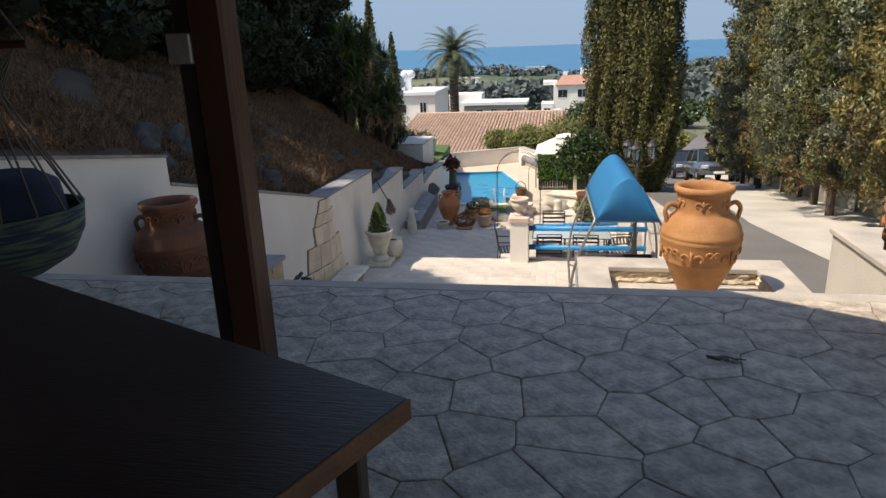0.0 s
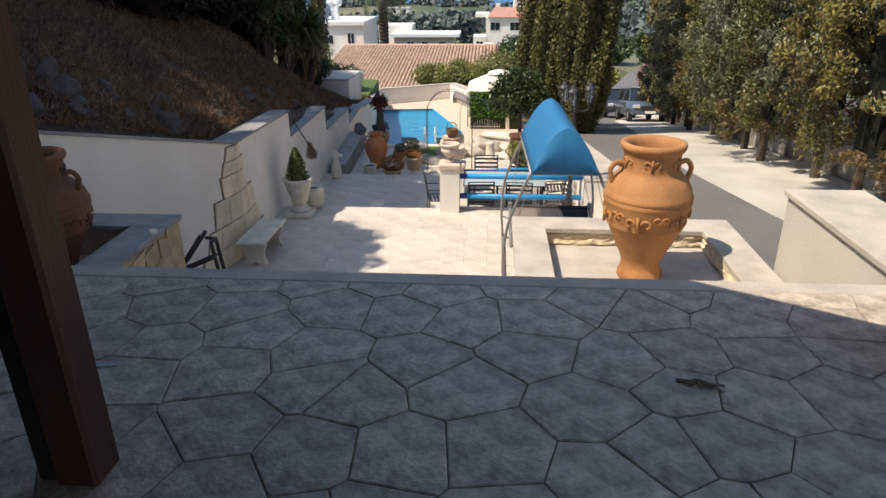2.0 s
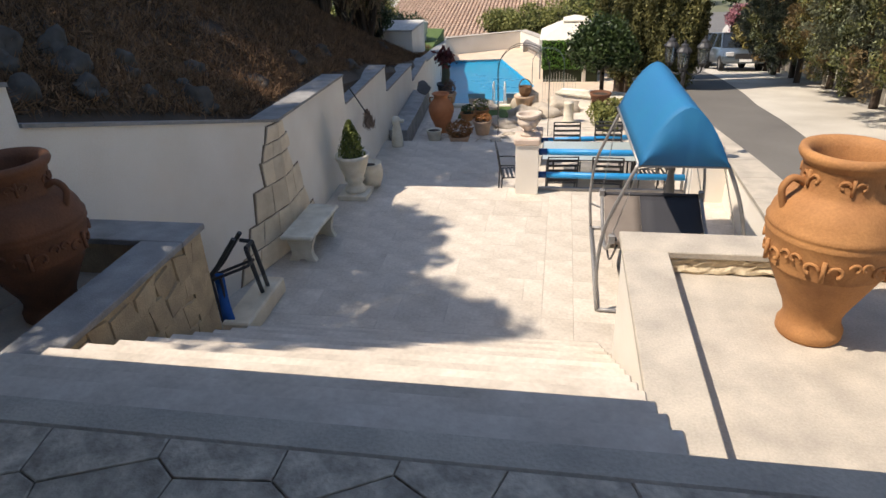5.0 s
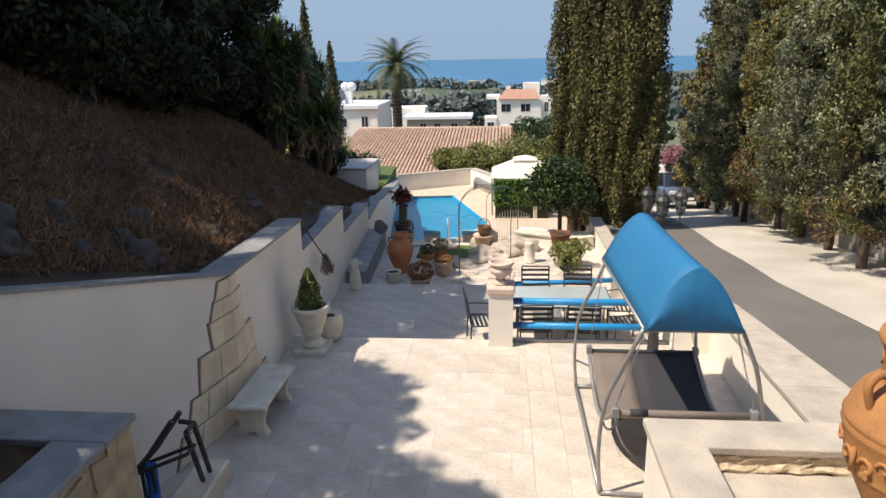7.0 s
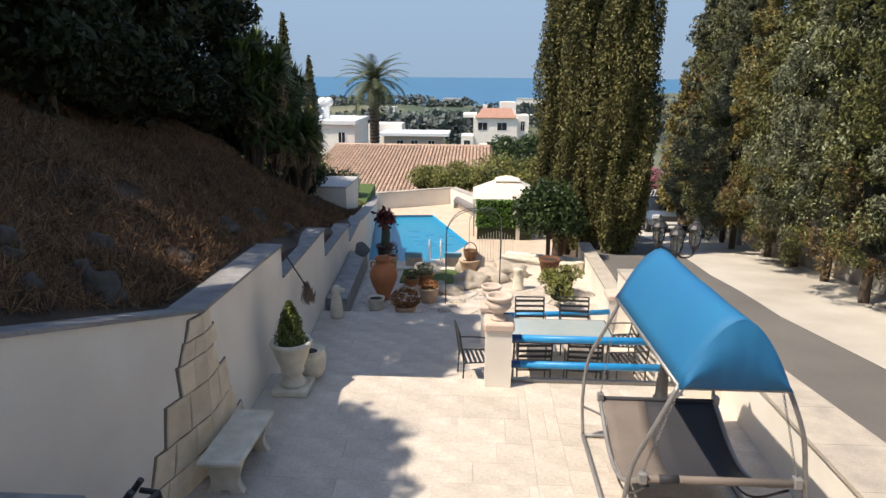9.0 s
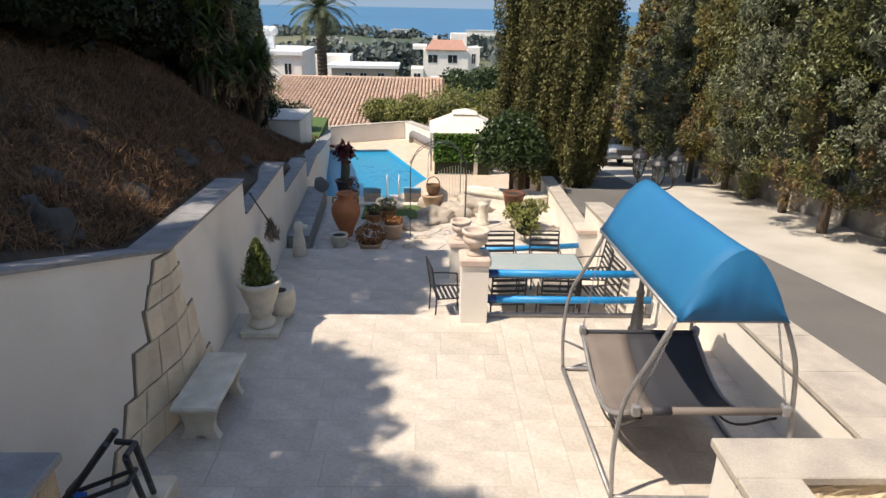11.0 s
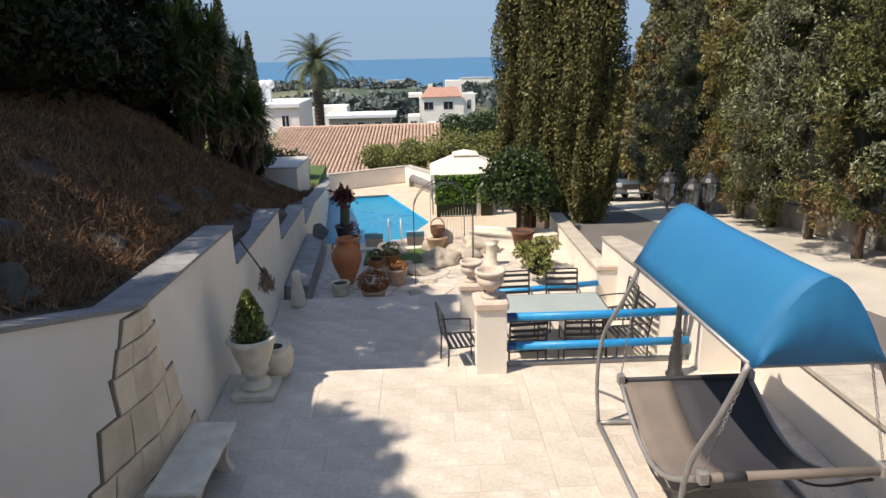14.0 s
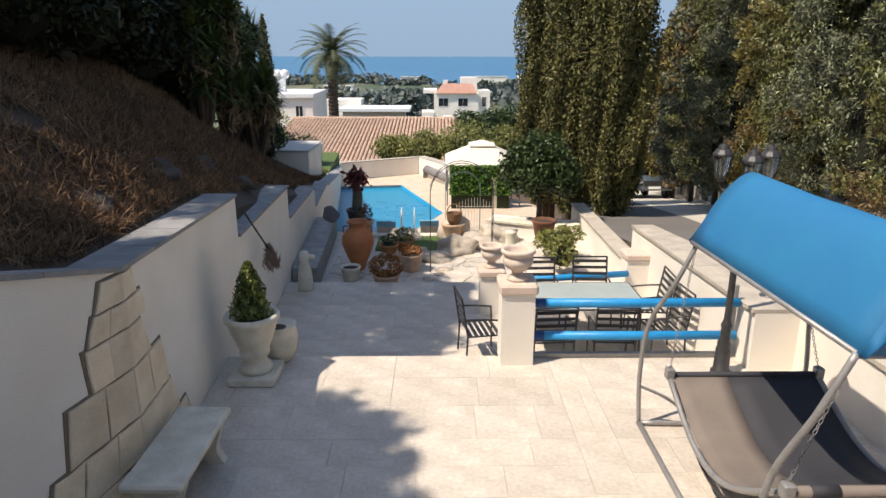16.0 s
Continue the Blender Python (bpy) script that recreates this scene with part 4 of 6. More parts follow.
pier(-.125, 13.33, T1, .37, .97, "square white rendered pier with a pinkish cap at the terrace step")
pier(-.16, 16.2, T2, .37, .75, "square white rendered pier with a pinkish cap by the garden step")
pier(2.27, 16.75, T2, .36, .84, "square white rendered pier against the road parapet", False)
for y, z, x0, x1, turn in ((13.30, -2.03, .065, 2.40, 0), (13.30, -2.43, .065, 2.40, 0), (16.2, -2.78, .03, 2.12, 9)):
    p = thing("blue_rail", pose(x0, y, z, 0, 0, turn), "thick bright blue padded rail between the piers", "rail", "blue rails")
    part("pipe", pipe(bmesh.new(), [(0, 0, 0), ((x1 - x0) * .5, 0, -.004), (x1 - x0, 0, 0)], .052, 14), BLUEPIPE, p, smooth=True)
    part("end_collar", pipe(bmesh.new(), [(0, 0, 0), (.13, 0, 0)], .054, 14), surface("dark_blue_tape", (.004, .06, .22), .5), p, smooth=True)
p = thing("steel_rail", pose(0, 13.36, T1 + .03), "low grey steel channel along the terrace edge", "rail")
part("channel", boxed(.07, 2.42, -.03, .03, -.028, .03, .006), STEEL, p)
part("upright", boxed(2.36, 2.40, -.02, .02, .032, .86, .004), STEEL, p)

# glass table and its chairs
gt = thing("glass_table", pose(.95, 15.0, T2, 0, 0, 0), "long garden table with a frosted glass top and dark metal frame", "table")
FG = surface("frosted_glass", (.42, .46, .44), .18, (.36, .42, .41), 2, 0.0, spec=.8)
part("tabletop", boxed(-.85, .85, -.52, .52, .715, .725, .003), FG, gt)
fm = bmesh.new()
for a, b in (((-.86, -.53), (.86, -.53)), ((.86, -.53), (.86, .53)), ((.86, .53), (-.86, .53)), ((-.86, .53), (-.86, -.53))):
    pipe(fm, [(*a, .712), (*b, .712)], .014, 6)
part("frame", fm, BLACKM, gt)
for x, y in itertools.product((-.78, .78), (-.45, .45)):
    part("leg", pipe(bmesh.new(), [(x, y, 0), (x * .97, y * .97, .71)], .018, 8), BLACKM, gt)


def slat_chair():
    c = thing("metal_chair", pose(0, 0, 0), "dark metal slatted garden armchair drawn up to the glass table", "chair", "chairs round the glass table")
    for s in (-.26, .26):
        part("leg", pipe(bmesh.new(), [(s, .24, 0), (s, .23, .42), (s, .22, .62)], .013, 6), BLACKM, c)
        part("back_post", pipe(bmesh.new(), [(s, -.24, 0), (s, -.22, .42), (s, -.30, .95)], .014, 6), BLACKM, c)
        part("arm", pipe(bmesh.new(), curve((s, .23, .62), (s, .0, .65), (s, -.25, .66), n=3), .013, 6), BLACKM, c)
        part("seat_rail", pipe(bmesh.new(), [(s, .23, .42), (s, -.22, .42)], .012, 6), BLACKM, c)
    for i in range(6):
        part("seat_slat", boxed(-.255, .255, -.2 + i * .075, -.155 + i * .075, .422, .432, 0), BLACKM, c)
    for i in range(5):
        t = .1 + i * .19
        part("back_slat", box(bmesh.new(), -.255, .255, -.005, .005, -.022, .022, 0, pose(0, -.22 - .08 * t, .45 + .5 * t, 9)), BLACKM, c)
    part("top_rail", pipe(bmesh.new(), [(-.26, -.30, .95), (.26, -.30, .95)], .013, 6), BLACKM, c)
    return c


base = slat_chair()
places = [(-.45, 14.55, -80), (.45, 14.25, 4), (1.25, 14.25, -3), (2.02, 14.6, 96), (.55, 15.75, 182), (1.35, 15.8, 178), (2.05, 15.35, 88)]
base.matrix_basis = pose(places[0][0], places[0][1], T2, 0, 0, places[0][2])
for x, y, a in places[1:]:
    copy_thing(base, pose(x, y, T2, 0, 0, a))

# hanging chair at the patio's dim end
hc = thing("hanging_chair", pose(-2.42, 3.3, 0), "striped hanging cocoon chair on fine cords with dark cushions", "hanging chair")
STR = surface("striped_cloth", (.12, .16, .10), .9, (.03, .04, .07), 14, .2, stretch=(.3, .3, 3), contrast=.2)
part("seat", lathe(bmesh.new(), [(0, .42), (.18, .44), (.34, .53), (.42, .68), (.44, .82), (.42, .82), (.38, .68), (.3, .56), (0, .48)], 24), STR, hc, smooth=True)
part("cushion", lathe(bmesh.new(), [(0, .5), (.28, .55), (.37, .75), (.34, .95), (.22, 1.02), (0, 1.0)], 16, wob=.06), surface("navy_cushion", (.02, .03, .06), .9), hc, smooth=True)
for k in range(16):
    a = 2 * math.pi * k / 16
    part("cord", pipe(bmesh.new(), [(.43 * math.cos(a), .43 * math.sin(a), .82), (.18 * math.cos(a), .10 * math.sin(a), 1.45), (.36 * math.cos(0 if math.cos(a) > 0 else math.pi) * .9, 0, 1.68)], .006, 4), surface("cotton_cord", (.16, .14, .12), .9), hc)
part("spreader_bar", pipe(bmesh.new(), [(-.42, 0, 1.7), (.42, 0, 1.7)], .025, 8), WOOD, hc)
for s in (-.4, .4):
    part("cord", pipe(bmesh.new(), [(s, 0, 1.71), (0, 0, 2.3), (0, 0, 2.75)], .008, 4), surface("cotton_cord", (.16, .14, .12), .9), hc)

# ---- the garden level ----
br = thing("broom", pose(-3.42, 15.0, -1.34), "straw broom with a dark handle hung on the white wall", "broom")
part("handle", pipe(bmesh.new(), [(-.03, -.55, .10), (.10, 0.0, -.55)], .0131, 8), BLACKM, br)
rr = np.random.default_rng(8)
t = rr.uniform(0, 1, 900)
leaves("bristles", np.stack([.10 + .02 * t + rr.normal(0, .05, 900) * t, .02 + .06 * t + rr.normal(0, .07, 900) * t, -.55 - .26 * t], 1), .16, surface("straw", (.30, .22, .17), .9, (.2, .15, .11)), br, 9, up=1.2, seed=3)

st = thing("dog_statue", pose(-3.18, 17.3, T2 - .3), "cream stone dog statue sitting against the wall", "statue")
bm = lathe(bmesh.new(), [(0, 0), (.13, 0), (.14, .1), (.12, .3), (.095, .45), (.08, .52), (.095, .58), (.10, .64), (.07, .70), (0, .73)], 14)
box(bm, .0, .18, -.05, .05, .57, .65, .02)
pipe(bm, [(-.02, -.06, .68), (-.04, -.10, .56)], .025, 6)
pipe(bm, [(-.02, .06, .68), (-.04, .10, .56)], .025, 6)
part("figure", bm, CREAM, st, smooth=True)
st.matrix_basis = pose(-3.30, 17.2, T2)

lg = tagged(new("wall_ledge"), "grey stone built-in bench along the retaining wall", kind="structure")
part("ledge", prism(bmesh.new(), [(-3.70, 18.0), (-3.25, 18.0), (-3.45, 22.0), (-3.93, 22.0)], T3 - .2, T3 + .46), GREYCOP, lg)
wh = thing("millstone", pose(-3.50, 21.4, T3 + .462, 0, 0, 0), "dark grey rounded stone slab leaning on the ledge", "stone")
part("slab", lathe(bmesh.new(), [(0, 0), (.15, .01), (.19, .05), (.18, .08), (.14, .10), (0, .12)], 14, (0, 0, 0), .18), surface("dark_stone", (.13, .12, .115), .8), wh, matrix=pose(0, 0, .19, 60, 0, 15))

POT = [(0, 0), (.16, 0), (.19, .12), (.225, .30), (.25, .34), (.25, .38), (.22, .38), (.2, .33), (0, .31)]


def clay_pot(x, y, z, s, label, leaf=None, count=500, spread=.26, high=.35, mat=None, size=.07):
    p = thing("flower_pot", pose(x, y, z) @ Matrix.Scale(s, 4), label, "flower pot")
    part("pot", lathe(bmesh.new(), POT, 20), mat or PALECLAY, p, smooth=True)
    part("soil", lathe(bmesh.new(), [(.2, .335), (0, .345)], 10), SOIL, p)
    if leaf:
        g = np.random.default_rng(int(abs(x * 100 + y * 10)))
        d = g.normal(size=(count, 3))
        d /= np.linalg.norm(d, axis=1)[:, None]
        d *= g.uniform(.4, 1, count)[:, None] ** .5
        leaves("plant", d * [spread, spread, high * .6] + [0, 0, .38 + high * .45], size, leaf, p, 2.2, seed=5)
    return p


ORANGE = leafy("rust_flower", (.10, .06, .02), (.42, .16, .05))
clay_pot(-1.95, 17.85, T3 + .02, 1.0, "clay pot with a rust coloured flowering plant on the crazy paving", ORANGE, 700, .34, .34)
clay_pot(-1.55, 19.2, T3, 1.0, "wide clay pot with low orange flowers", ORANGE, 300, .25, .15)
clay_pot(-2.05, 20.1, T3, .85, "dark planted terracotta pot by the rockery", CITRUS, 260, .22, .25, CLAY)
clay_pot(-1.72, 20.4, T3, .9, "terracotta pot with a white flowering cyclamen", BUSHLEAF, 300, .28, .3, CLAY)
clay_pot(-.62, 21.5, T3, 1.15, "weathered clay pot standing beside the rocks", None, mat=PALECLAY)
clay_pot(-2.70, 18.6, T3, .8, "small cream vase pot at the foot of the ledge", None, mat=CREAM)
clay_pot(-2.60, 20.6, T3 + .45, .75, "dark pot with a brown leafed plant on the ledge", leafy("brown_leaf", (.05, .03, .02), (.2, .11, .07)), 300, .25, .5)
cac = thing("cactus", pose(-2.95, 21.9, T3 + .3), "tall potted succulent with a dark red flower head", "plant")
part("pot", lathe(bmesh.new(), POT, 16), BLACKM, cac, smooth=True)
part("stem", pipe(bmesh.new(), curve((0, 0, .35), (.04, 0, .7), (0, 0, 1.05), n=4), .09, 10, taper=[.10, .11, .12, .12, .12, .11, .10, .09, .08]), surface("cactus_skin", (.09, .11, .07), .7), cac, smooth=True)
g = np.random.default_rng(5)
leaves("flower_head", g.normal(0, .11, (400, 3)) * [1, 1, .8] + [0.02, 0, 1.12], .16, leafy("dark_red_flower", (.05, .015, .015), (.22, .05, .05)), cac, 2, seed=6)

pj = thing("large_jar", pose(-2.62, 19.3, T3) @ Matrix.Scale(.84, 4), "orange terracotta storage jar on the garden paving", "jar", "terracotta jars")
part("body", lathe(bmesh.new(), [(0, 0), (.14, 0), (.16, .06), (.2, .2), (.33, .5), (.39, .7), (.38, .85), (.29, 1.0), (.215, 1.07), (.205, 1.16), (.25, 1.2), (.265, 1.23), (.24, 1.25), (.2, 1.22), (.18, 1.1), (0, 1.0)], 32), surface("orange_terracotta", (.52, .20, .08), .75, (.42, .15, .06), 5), pj, smooth=True)
for s in (1, -1):
    part("handle", pipe(bmesh.new(), curve((s * .22, 0, 1.1), (s * .33, 0, 1.1), (s * .34, 0, .95), n=4), .022, 6), CLAY, pj, smooth=True)

ROCK = surface("pale_limestone", (.58, .50, .40), .9, (.38, .32, .25), 4, .8, fine=20)


def rock(x, y, z, sx, sy, sz, seed, mat=None, label="pale weathered limestone rock"):
    bm = bmesh.new()
    bmesh.ops.create_icosphere(bm, subdivisions=3, radius=1)
    for v in bm.verts:
        k = 1 + .6 * noise.noise(v.co * 1.2 + Vector((seed, 0, 0))) + .25 * noise.noise(v.co * 4 + Vector((seed, 5, 0)))
        v.co = Vector((v.co.x * sx * k, v.co.y * sy * k, max(-.35, v.co.z) * sz * k))
    o = part("rock", bm, mat or ROCK, smooth=True)
    sz = sz * 1.0
    o.matrix_basis = pose(x, y, z + .3 * sz)
    return tagged(o, label, "rock", "garden rocks")


for i, (x, y, s, h) in enumerate(((-1.0, 19.9, .34, .30), (-.62, 20.5, .45, .55), (-.15, 21.1, .5, .4), (-1.35, 20.3, .22, .25), (-2.2, 19.0, .2, .14), (-2.05, 20.1, .25, .3), (-1.15, 18.6, .14, .12), (-.95, 18.9, .12, .1), (-1.85, 21.6, .4, .35), (.35, 21.6, .5, .5), (-.85, 19.2, .16, .12), (-.55, 21.6, .35, .75))):
    rock(x, y, T3, s, s * .8, h * .55, i)
cl = thing("stone_column", pose(.62, 20.3, T3), "short pale broken stone column", "column")
part("shaft", lathe(bmesh.new(), [(0, 0), (.17, 0), (.17, .06), (.13, .1), (.12, .50), (.14, .55), (0, .55)], 18), CREAM, cl, smooth=True)
bk = thing("wicker_basket", pose(-.60, 21.5, T3 + .42), "brown wicker basket with a hoop handle on the rocks", "basket")
part("basket", lathe(bmesh.new(), [(0, 0), (.12, 0), (.17, .1), (.19, .26), (.17, .26), (.14, .1), (0, .04)], 16), surface("wicker", (.26, .15, .08), .9, (.15, .08, .04), 30, .8), bk)
part("handle", pipe(bmesh.new(), [(.17 * math.cos(a), 0, .25 + .22 * math.sin(a)) for a in (math.pi * i / 10 for i in range(11))], .014, 6), surface("wicker", (.26, .15, .08)), bk)

tf = tagged(new("turf_patch"), "strip of green turf edged by white stone", kind="structure")
part("turf", prism(bmesh.new(), [(-2.4, 20.6), (-.6, 20.6), (-.6, 21.7), (-2.4, 21.7)], T3 - .02, T3 + .05), TURF, tf)
part("kerb", boxed(-3.2, -.1, 21.72, 21.93, T3 - .2, T3 + .08, .02), CREAM, tf)

IRON = surface("pale_green_iron", (.14, .20, .20), .6, (.08, .12, .12))


def arch(x, y, z, w, h, label, mat=IRON):
    a = thing("rose_arch", pose(x, y, z), label, "garden arch")
    for d in (-.14, .14):
        pts = [(-w / 2, d, 0), (-w / 2, d, h - w / 2)] + [(-w / 2 * math.cos(k), d, h - w / 2 + w / 2 * math.sin(k)) for k in (math.pi * i / 12 for i in range(1, 12))] + [(w / 2, d, h - w / 2), (w / 2, d, 0)]
        part("hoop", pipe(bmesh.new(), pts, .008, 6), mat, a)
    for s in (-1, 1):
        for i in range(9):
            part("rung", pipe(bmesh.new(), [(s * w / 2, -.14, .2 + i * .2), (s * w / 2, .14, .2 + i * .2)], .007, 5), mat, a)
    return a


arch(-.52, 19.2, T3, 1.25, 2.25, "slender iron rose arch over the garden path", BLACKM)
arch(-.1, 28.6, DECKZ, 1.2, 2.2, "pale green iron trellis arch at the pool gate")
gate = thing("iron_gate", pose(-.2, 29.0, DECKZ), "pale wrought-iron gate of thin upright bars", "gate")
PG = surface("pale_iron", (.52, .50, .45), .6, (.42, .40, .36))
for i in range(13):
    part("bar", pipe(bmesh.new(), [(-.1 + i * .105, 0, 0), (-.1 + i * .105, 0, 1.0 + .22 * math.sin(math.pi * i / 12))], .008, 5), PG, gate)
for z in (.12, .9):
    part("cross_rail", pipe(bmesh.new(), [(-.1, 0, z), (1.16, 0, z)], .012, 6), PG, gate)
wg = tagged(new("wall_garden"), "low pale garden wall around the tree bed", kind="structure")
part("wall", prism(bmesh.new(), [(.25, 22.2), (1.9, 21.4), (2.44, 21.7), (2.44, 22.3), (.45, 22.9)], -6.8, T3 + .3), STUCCO, wg)
part("rim", prism(bmesh.new(), [(.22, 22.16), (1.9, 21.36), (2.45, 21.66), (2.45, 21.9), (.40, 22.5)], T3 + .303, T3 + .35), CREAM, wg)

# ---- plants ----
def blob_points(g, n, centres, radii, shell=.45):
    k = g.integers(0, len(centres), n)
    d = g.normal(size=(n, 3))
    d /= np.linalg.norm(d, axis=1)[:, None]
    r = (shell + (1 - shell) * g.uniform(0, 1, n)) ** .7
    return np.asarray(centres)[k] + d * r[:, None] * np.asarray(radii)[k]


def bush(name, x, y, z, rx, ry, rz, leaf, n, size, label, category, clumps=16, trunk=None, seed=1):
    b = thing(name, pose(x, y, z), label, category)
    g = np.random.default_rng(seed)
    c = g.normal(size=(clumps, 3))
    c /= np.linalg.norm(c, axis=1)[:, None]
    c[:, 2] = np.abs(c[:, 2]) * 1.0 - (.25 if trunk else 0)
    cz = rz + (trunk or 0)
    cc = c * [rx * .68, ry * .68, rz * .68] + [0, 0, cz]
    rad = g.uniform(.28, .5, (clumps, 1)) * [[rx, ry, rz]]
    cc = np.vstack([cc, [[0, 0, cz]]])
    rad = np.vstack([rad, [[rx * .7, ry * .7, rz * .7]]])
    leaves("foliage", blob_points(g, n, cc, rad), size, leaf, b, 2.0, seed=seed)
    # added dark solid that stands in for the shade between the leaves
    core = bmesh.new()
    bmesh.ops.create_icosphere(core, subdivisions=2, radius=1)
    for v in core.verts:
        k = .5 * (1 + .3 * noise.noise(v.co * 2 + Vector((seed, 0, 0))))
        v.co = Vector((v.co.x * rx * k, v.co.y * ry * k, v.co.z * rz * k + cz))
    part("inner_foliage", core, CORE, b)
    if trunk:
        part("trunk", pipe(bmesh.new(), curve((0, 0, -.2), (.03, .02, trunk * .6), (0, 0, cz), n=4), .06, 8), BARK, b)
    return b


bush("citrus_tree", 1.52, 22.35, T3 + .05, 1.0, .95, 1.12, CITRUS, 15000, .10, "round glossy dark green citrus tree in the garden bed", "tree", 44, .35, 3)
bush("yellow_shrub", 1.45, 18.9, T3, .38, .38, .40, BUSHLEAF, 1100, .08, "loose yellowish green shrub beyond the dining terrace", "shrub", 14, None, 4)
bush("yellow_shrub", 1.62, 19.9, T3, .58, .50, .40, BUSHLEAF, 1900, .08, "loose yellowish green shrub beyond the dining terrace", "shrub", 14, None, 5)
tw = clay_pot(1.45, 21.0, T3 + .2, 1.15, "large dark terracotta pot tipped by the citrus tree", None, mat=DARKCLAY)


# Added dark solid inside a crown, painting the shaded gaps between boughs.
def crown_core(rad, h, base, seed, n=20):
    bm = bmesh.new()
    rings = []
    for j in range(n + 1):
        t = j / n
        ring_ = []
        for i in range(16):
            a = 2 * math.pi * i / 16
            r = rad(t) * (.46 + .30 * noise.noise(Vector((math.cos(a) * 2, math.sin(a) * 2, t * 9 + seed))))
            ring_.append(bm.verts.new((r * math.cos(a), r * math.sin(a), base + t * h)))
        rings.append(ring_)
    for p, q in zip(rings, rings[1:]):
        for i in range(16):
            bm.faces.new((p[i], p[(i + 1) % 16], q[(i + 1) % 16], q[i]))
    return bm


def cypress(x, y, z, r, h, n, seed, label, leaf=CYPLEAF, size=.17):
    t = thing("cypress_tree", pose(x, y, z), label, "tree", "cypress trees")
    rad = lambda s: r * min(1, (s + .03) * 7) ** .6 * (1 - max(0, s - .45) / .56) ** .75
    g = np.random.default_rng(seed)
    s = g.uniform(0, 1, n) ** 1.05
    a = g.uniform(0, 2 * np.pi, n)
    rr_ = np.array([rad(v) for v in s])
    tuft = .80 + .16 * np.sin(a * 7 + np.sin(s * 14) * 1.5 + seed) + .12 * np.sin(a * 3 - s * 22 + seed)
    rr_ = rr_ * tuft * (1 - .35 * g.uniform(0, 1, n) ** 2.2) + g.normal(0, .04, n)
    pts = np.stack([rr_ * np.cos(a), rr_ * np.sin(a), .5 + s * h + g.normal(0, .1, n)], 1)
    leaves("crown", pts, size, leaf, t, 2.6, up=.55, seed=seed)
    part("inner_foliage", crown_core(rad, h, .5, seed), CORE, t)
    part("trunk", pipe(bmesh.new(), [(0, 0, -.3), (.02, 0, 1.2), (0, 0, h * .8)], .16, 8, taper=[.2, .16, .03]), BARK, t)
    return t


cypress(2.45, 27.4, -4.4, 1.0, 13.8, 80000, 1, "tall dark green columnar cypress beside the garden", size=.11)
cypress(2.95, 25.2, -4.2, .98, 13.0, 80000, 2, "tall dark green columnar cypress beside the garden", size=.11)
cypress(3.72, 23.9, -3.9, .95, 11.8, 90000, 3, "broad shaggy cypress leaning over the road edge", size=.11)
cypress(2.9, 28.6, -4.6, 1.0, 13.0, 14000, 4, "tall dark green columnar cypress beside the garden", size=.22)


def conifer(x, y, z, r, h, n, seed, leaf, label, clear=1.5, size=.2, name="conifer_tree", group="roadside conifers"):
    """A shaggy tree with drooping boughs in clumps over a bare lower trunk."""
    t = thing(name, pose(x, y, z, 0, 0, seed * 40), label, "tree", group)
    g = np.random.default_rng(seed + 100)
    road = group == "roadside conifers" and n > 20000
    loose = name == "shade_tree"
    m = 300 if road else 150 if loose else 120
    s = g.uniform(0, 1, m) ** .9
    a = g.uniform(0, 2 * np.pi, m)
    prof = (.62 + .5 * np.minimum(1, s * 5)) * (1 - s) ** .55 * r
    rr_ = prof * g.uniform(.45, 1.0, m)
    cc = np.stack([rr_ * np.cos(a), rr_ * np.sin(a), clear + s * (h - clear)], 1)
    if road:
        rad = np.stack([g.uniform(.13, .32, m), g.uniform(.13, .32, m), g.uniform(.12, .38, m)], 1) * (r / 1.6)
        kind_ = g.uniform(0, 1, m) + np.where(s < .22, .22, 0)
        low = kind_ > 1.0
        share = int(n * low.sum() / m)
        leaves("crown", blob_points(g, n - share, cc[~low], rad[~low], .35), size, leaf, t, 3.4, up=.35, seed=seed)
        if share:
            leaves("dry_bough", blob_points(g, share, cc[low], rad[low], .35), size, DRYLEAF, t, 3.4, up=-.2, seed=seed + 3)
        pick = np.flatnonzero(~low)[::3]
        tip = blob_points(g, n // 7, cc[pick] + [0, 0, .06], rad[pick] * 1.05, .8)
        leaves("foliage_tip", tip, size * .8, PINETIP, t, 2.8, up=.6, seed=seed + 7)
    else:
        rad = np.stack([g.uniform(.24, .46, m), g.uniform(.24, .46, m), g.uniform(.20, .42, m)], 1) * (r / 1.6) * (.62 if loose else 1)
        leaves("crown", blob_points(g, n, cc, rad, .35), size, leaf, t, 3.0, up=.25, seed=seed)
    if not loose:
        rd = lambda v: r * (.22 if name == "bank_tree" else .36) * (.75 + .4 * min(1, v * 5)) * (1 - v) ** .6
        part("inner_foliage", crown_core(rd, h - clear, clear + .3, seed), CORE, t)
    part("trunk", pipe(bmesh.new(), curve((0, 0, -.4), (.06, .03, clear), (-.04, 0, h * .6), (0, 0, h * .9), n=4), .1, 9, taper=[.12, .11, .10, .10, .09, .09, .08, .07, .06, .05, .04, .04, .03]), BARK, t)
    lim = bmesh.new()
    for k in range(9):
        q = cc[k * 7]
        pipe(lim, curve((0, 0, max(clear * .8, q[2] - .5)), (q[0] * .5, q[1] * .5, q[2] - .1), tuple(q), n=3), .03, 5)
    tagged(part("limb", lim, BARK, t), kind="stuff")
    return t


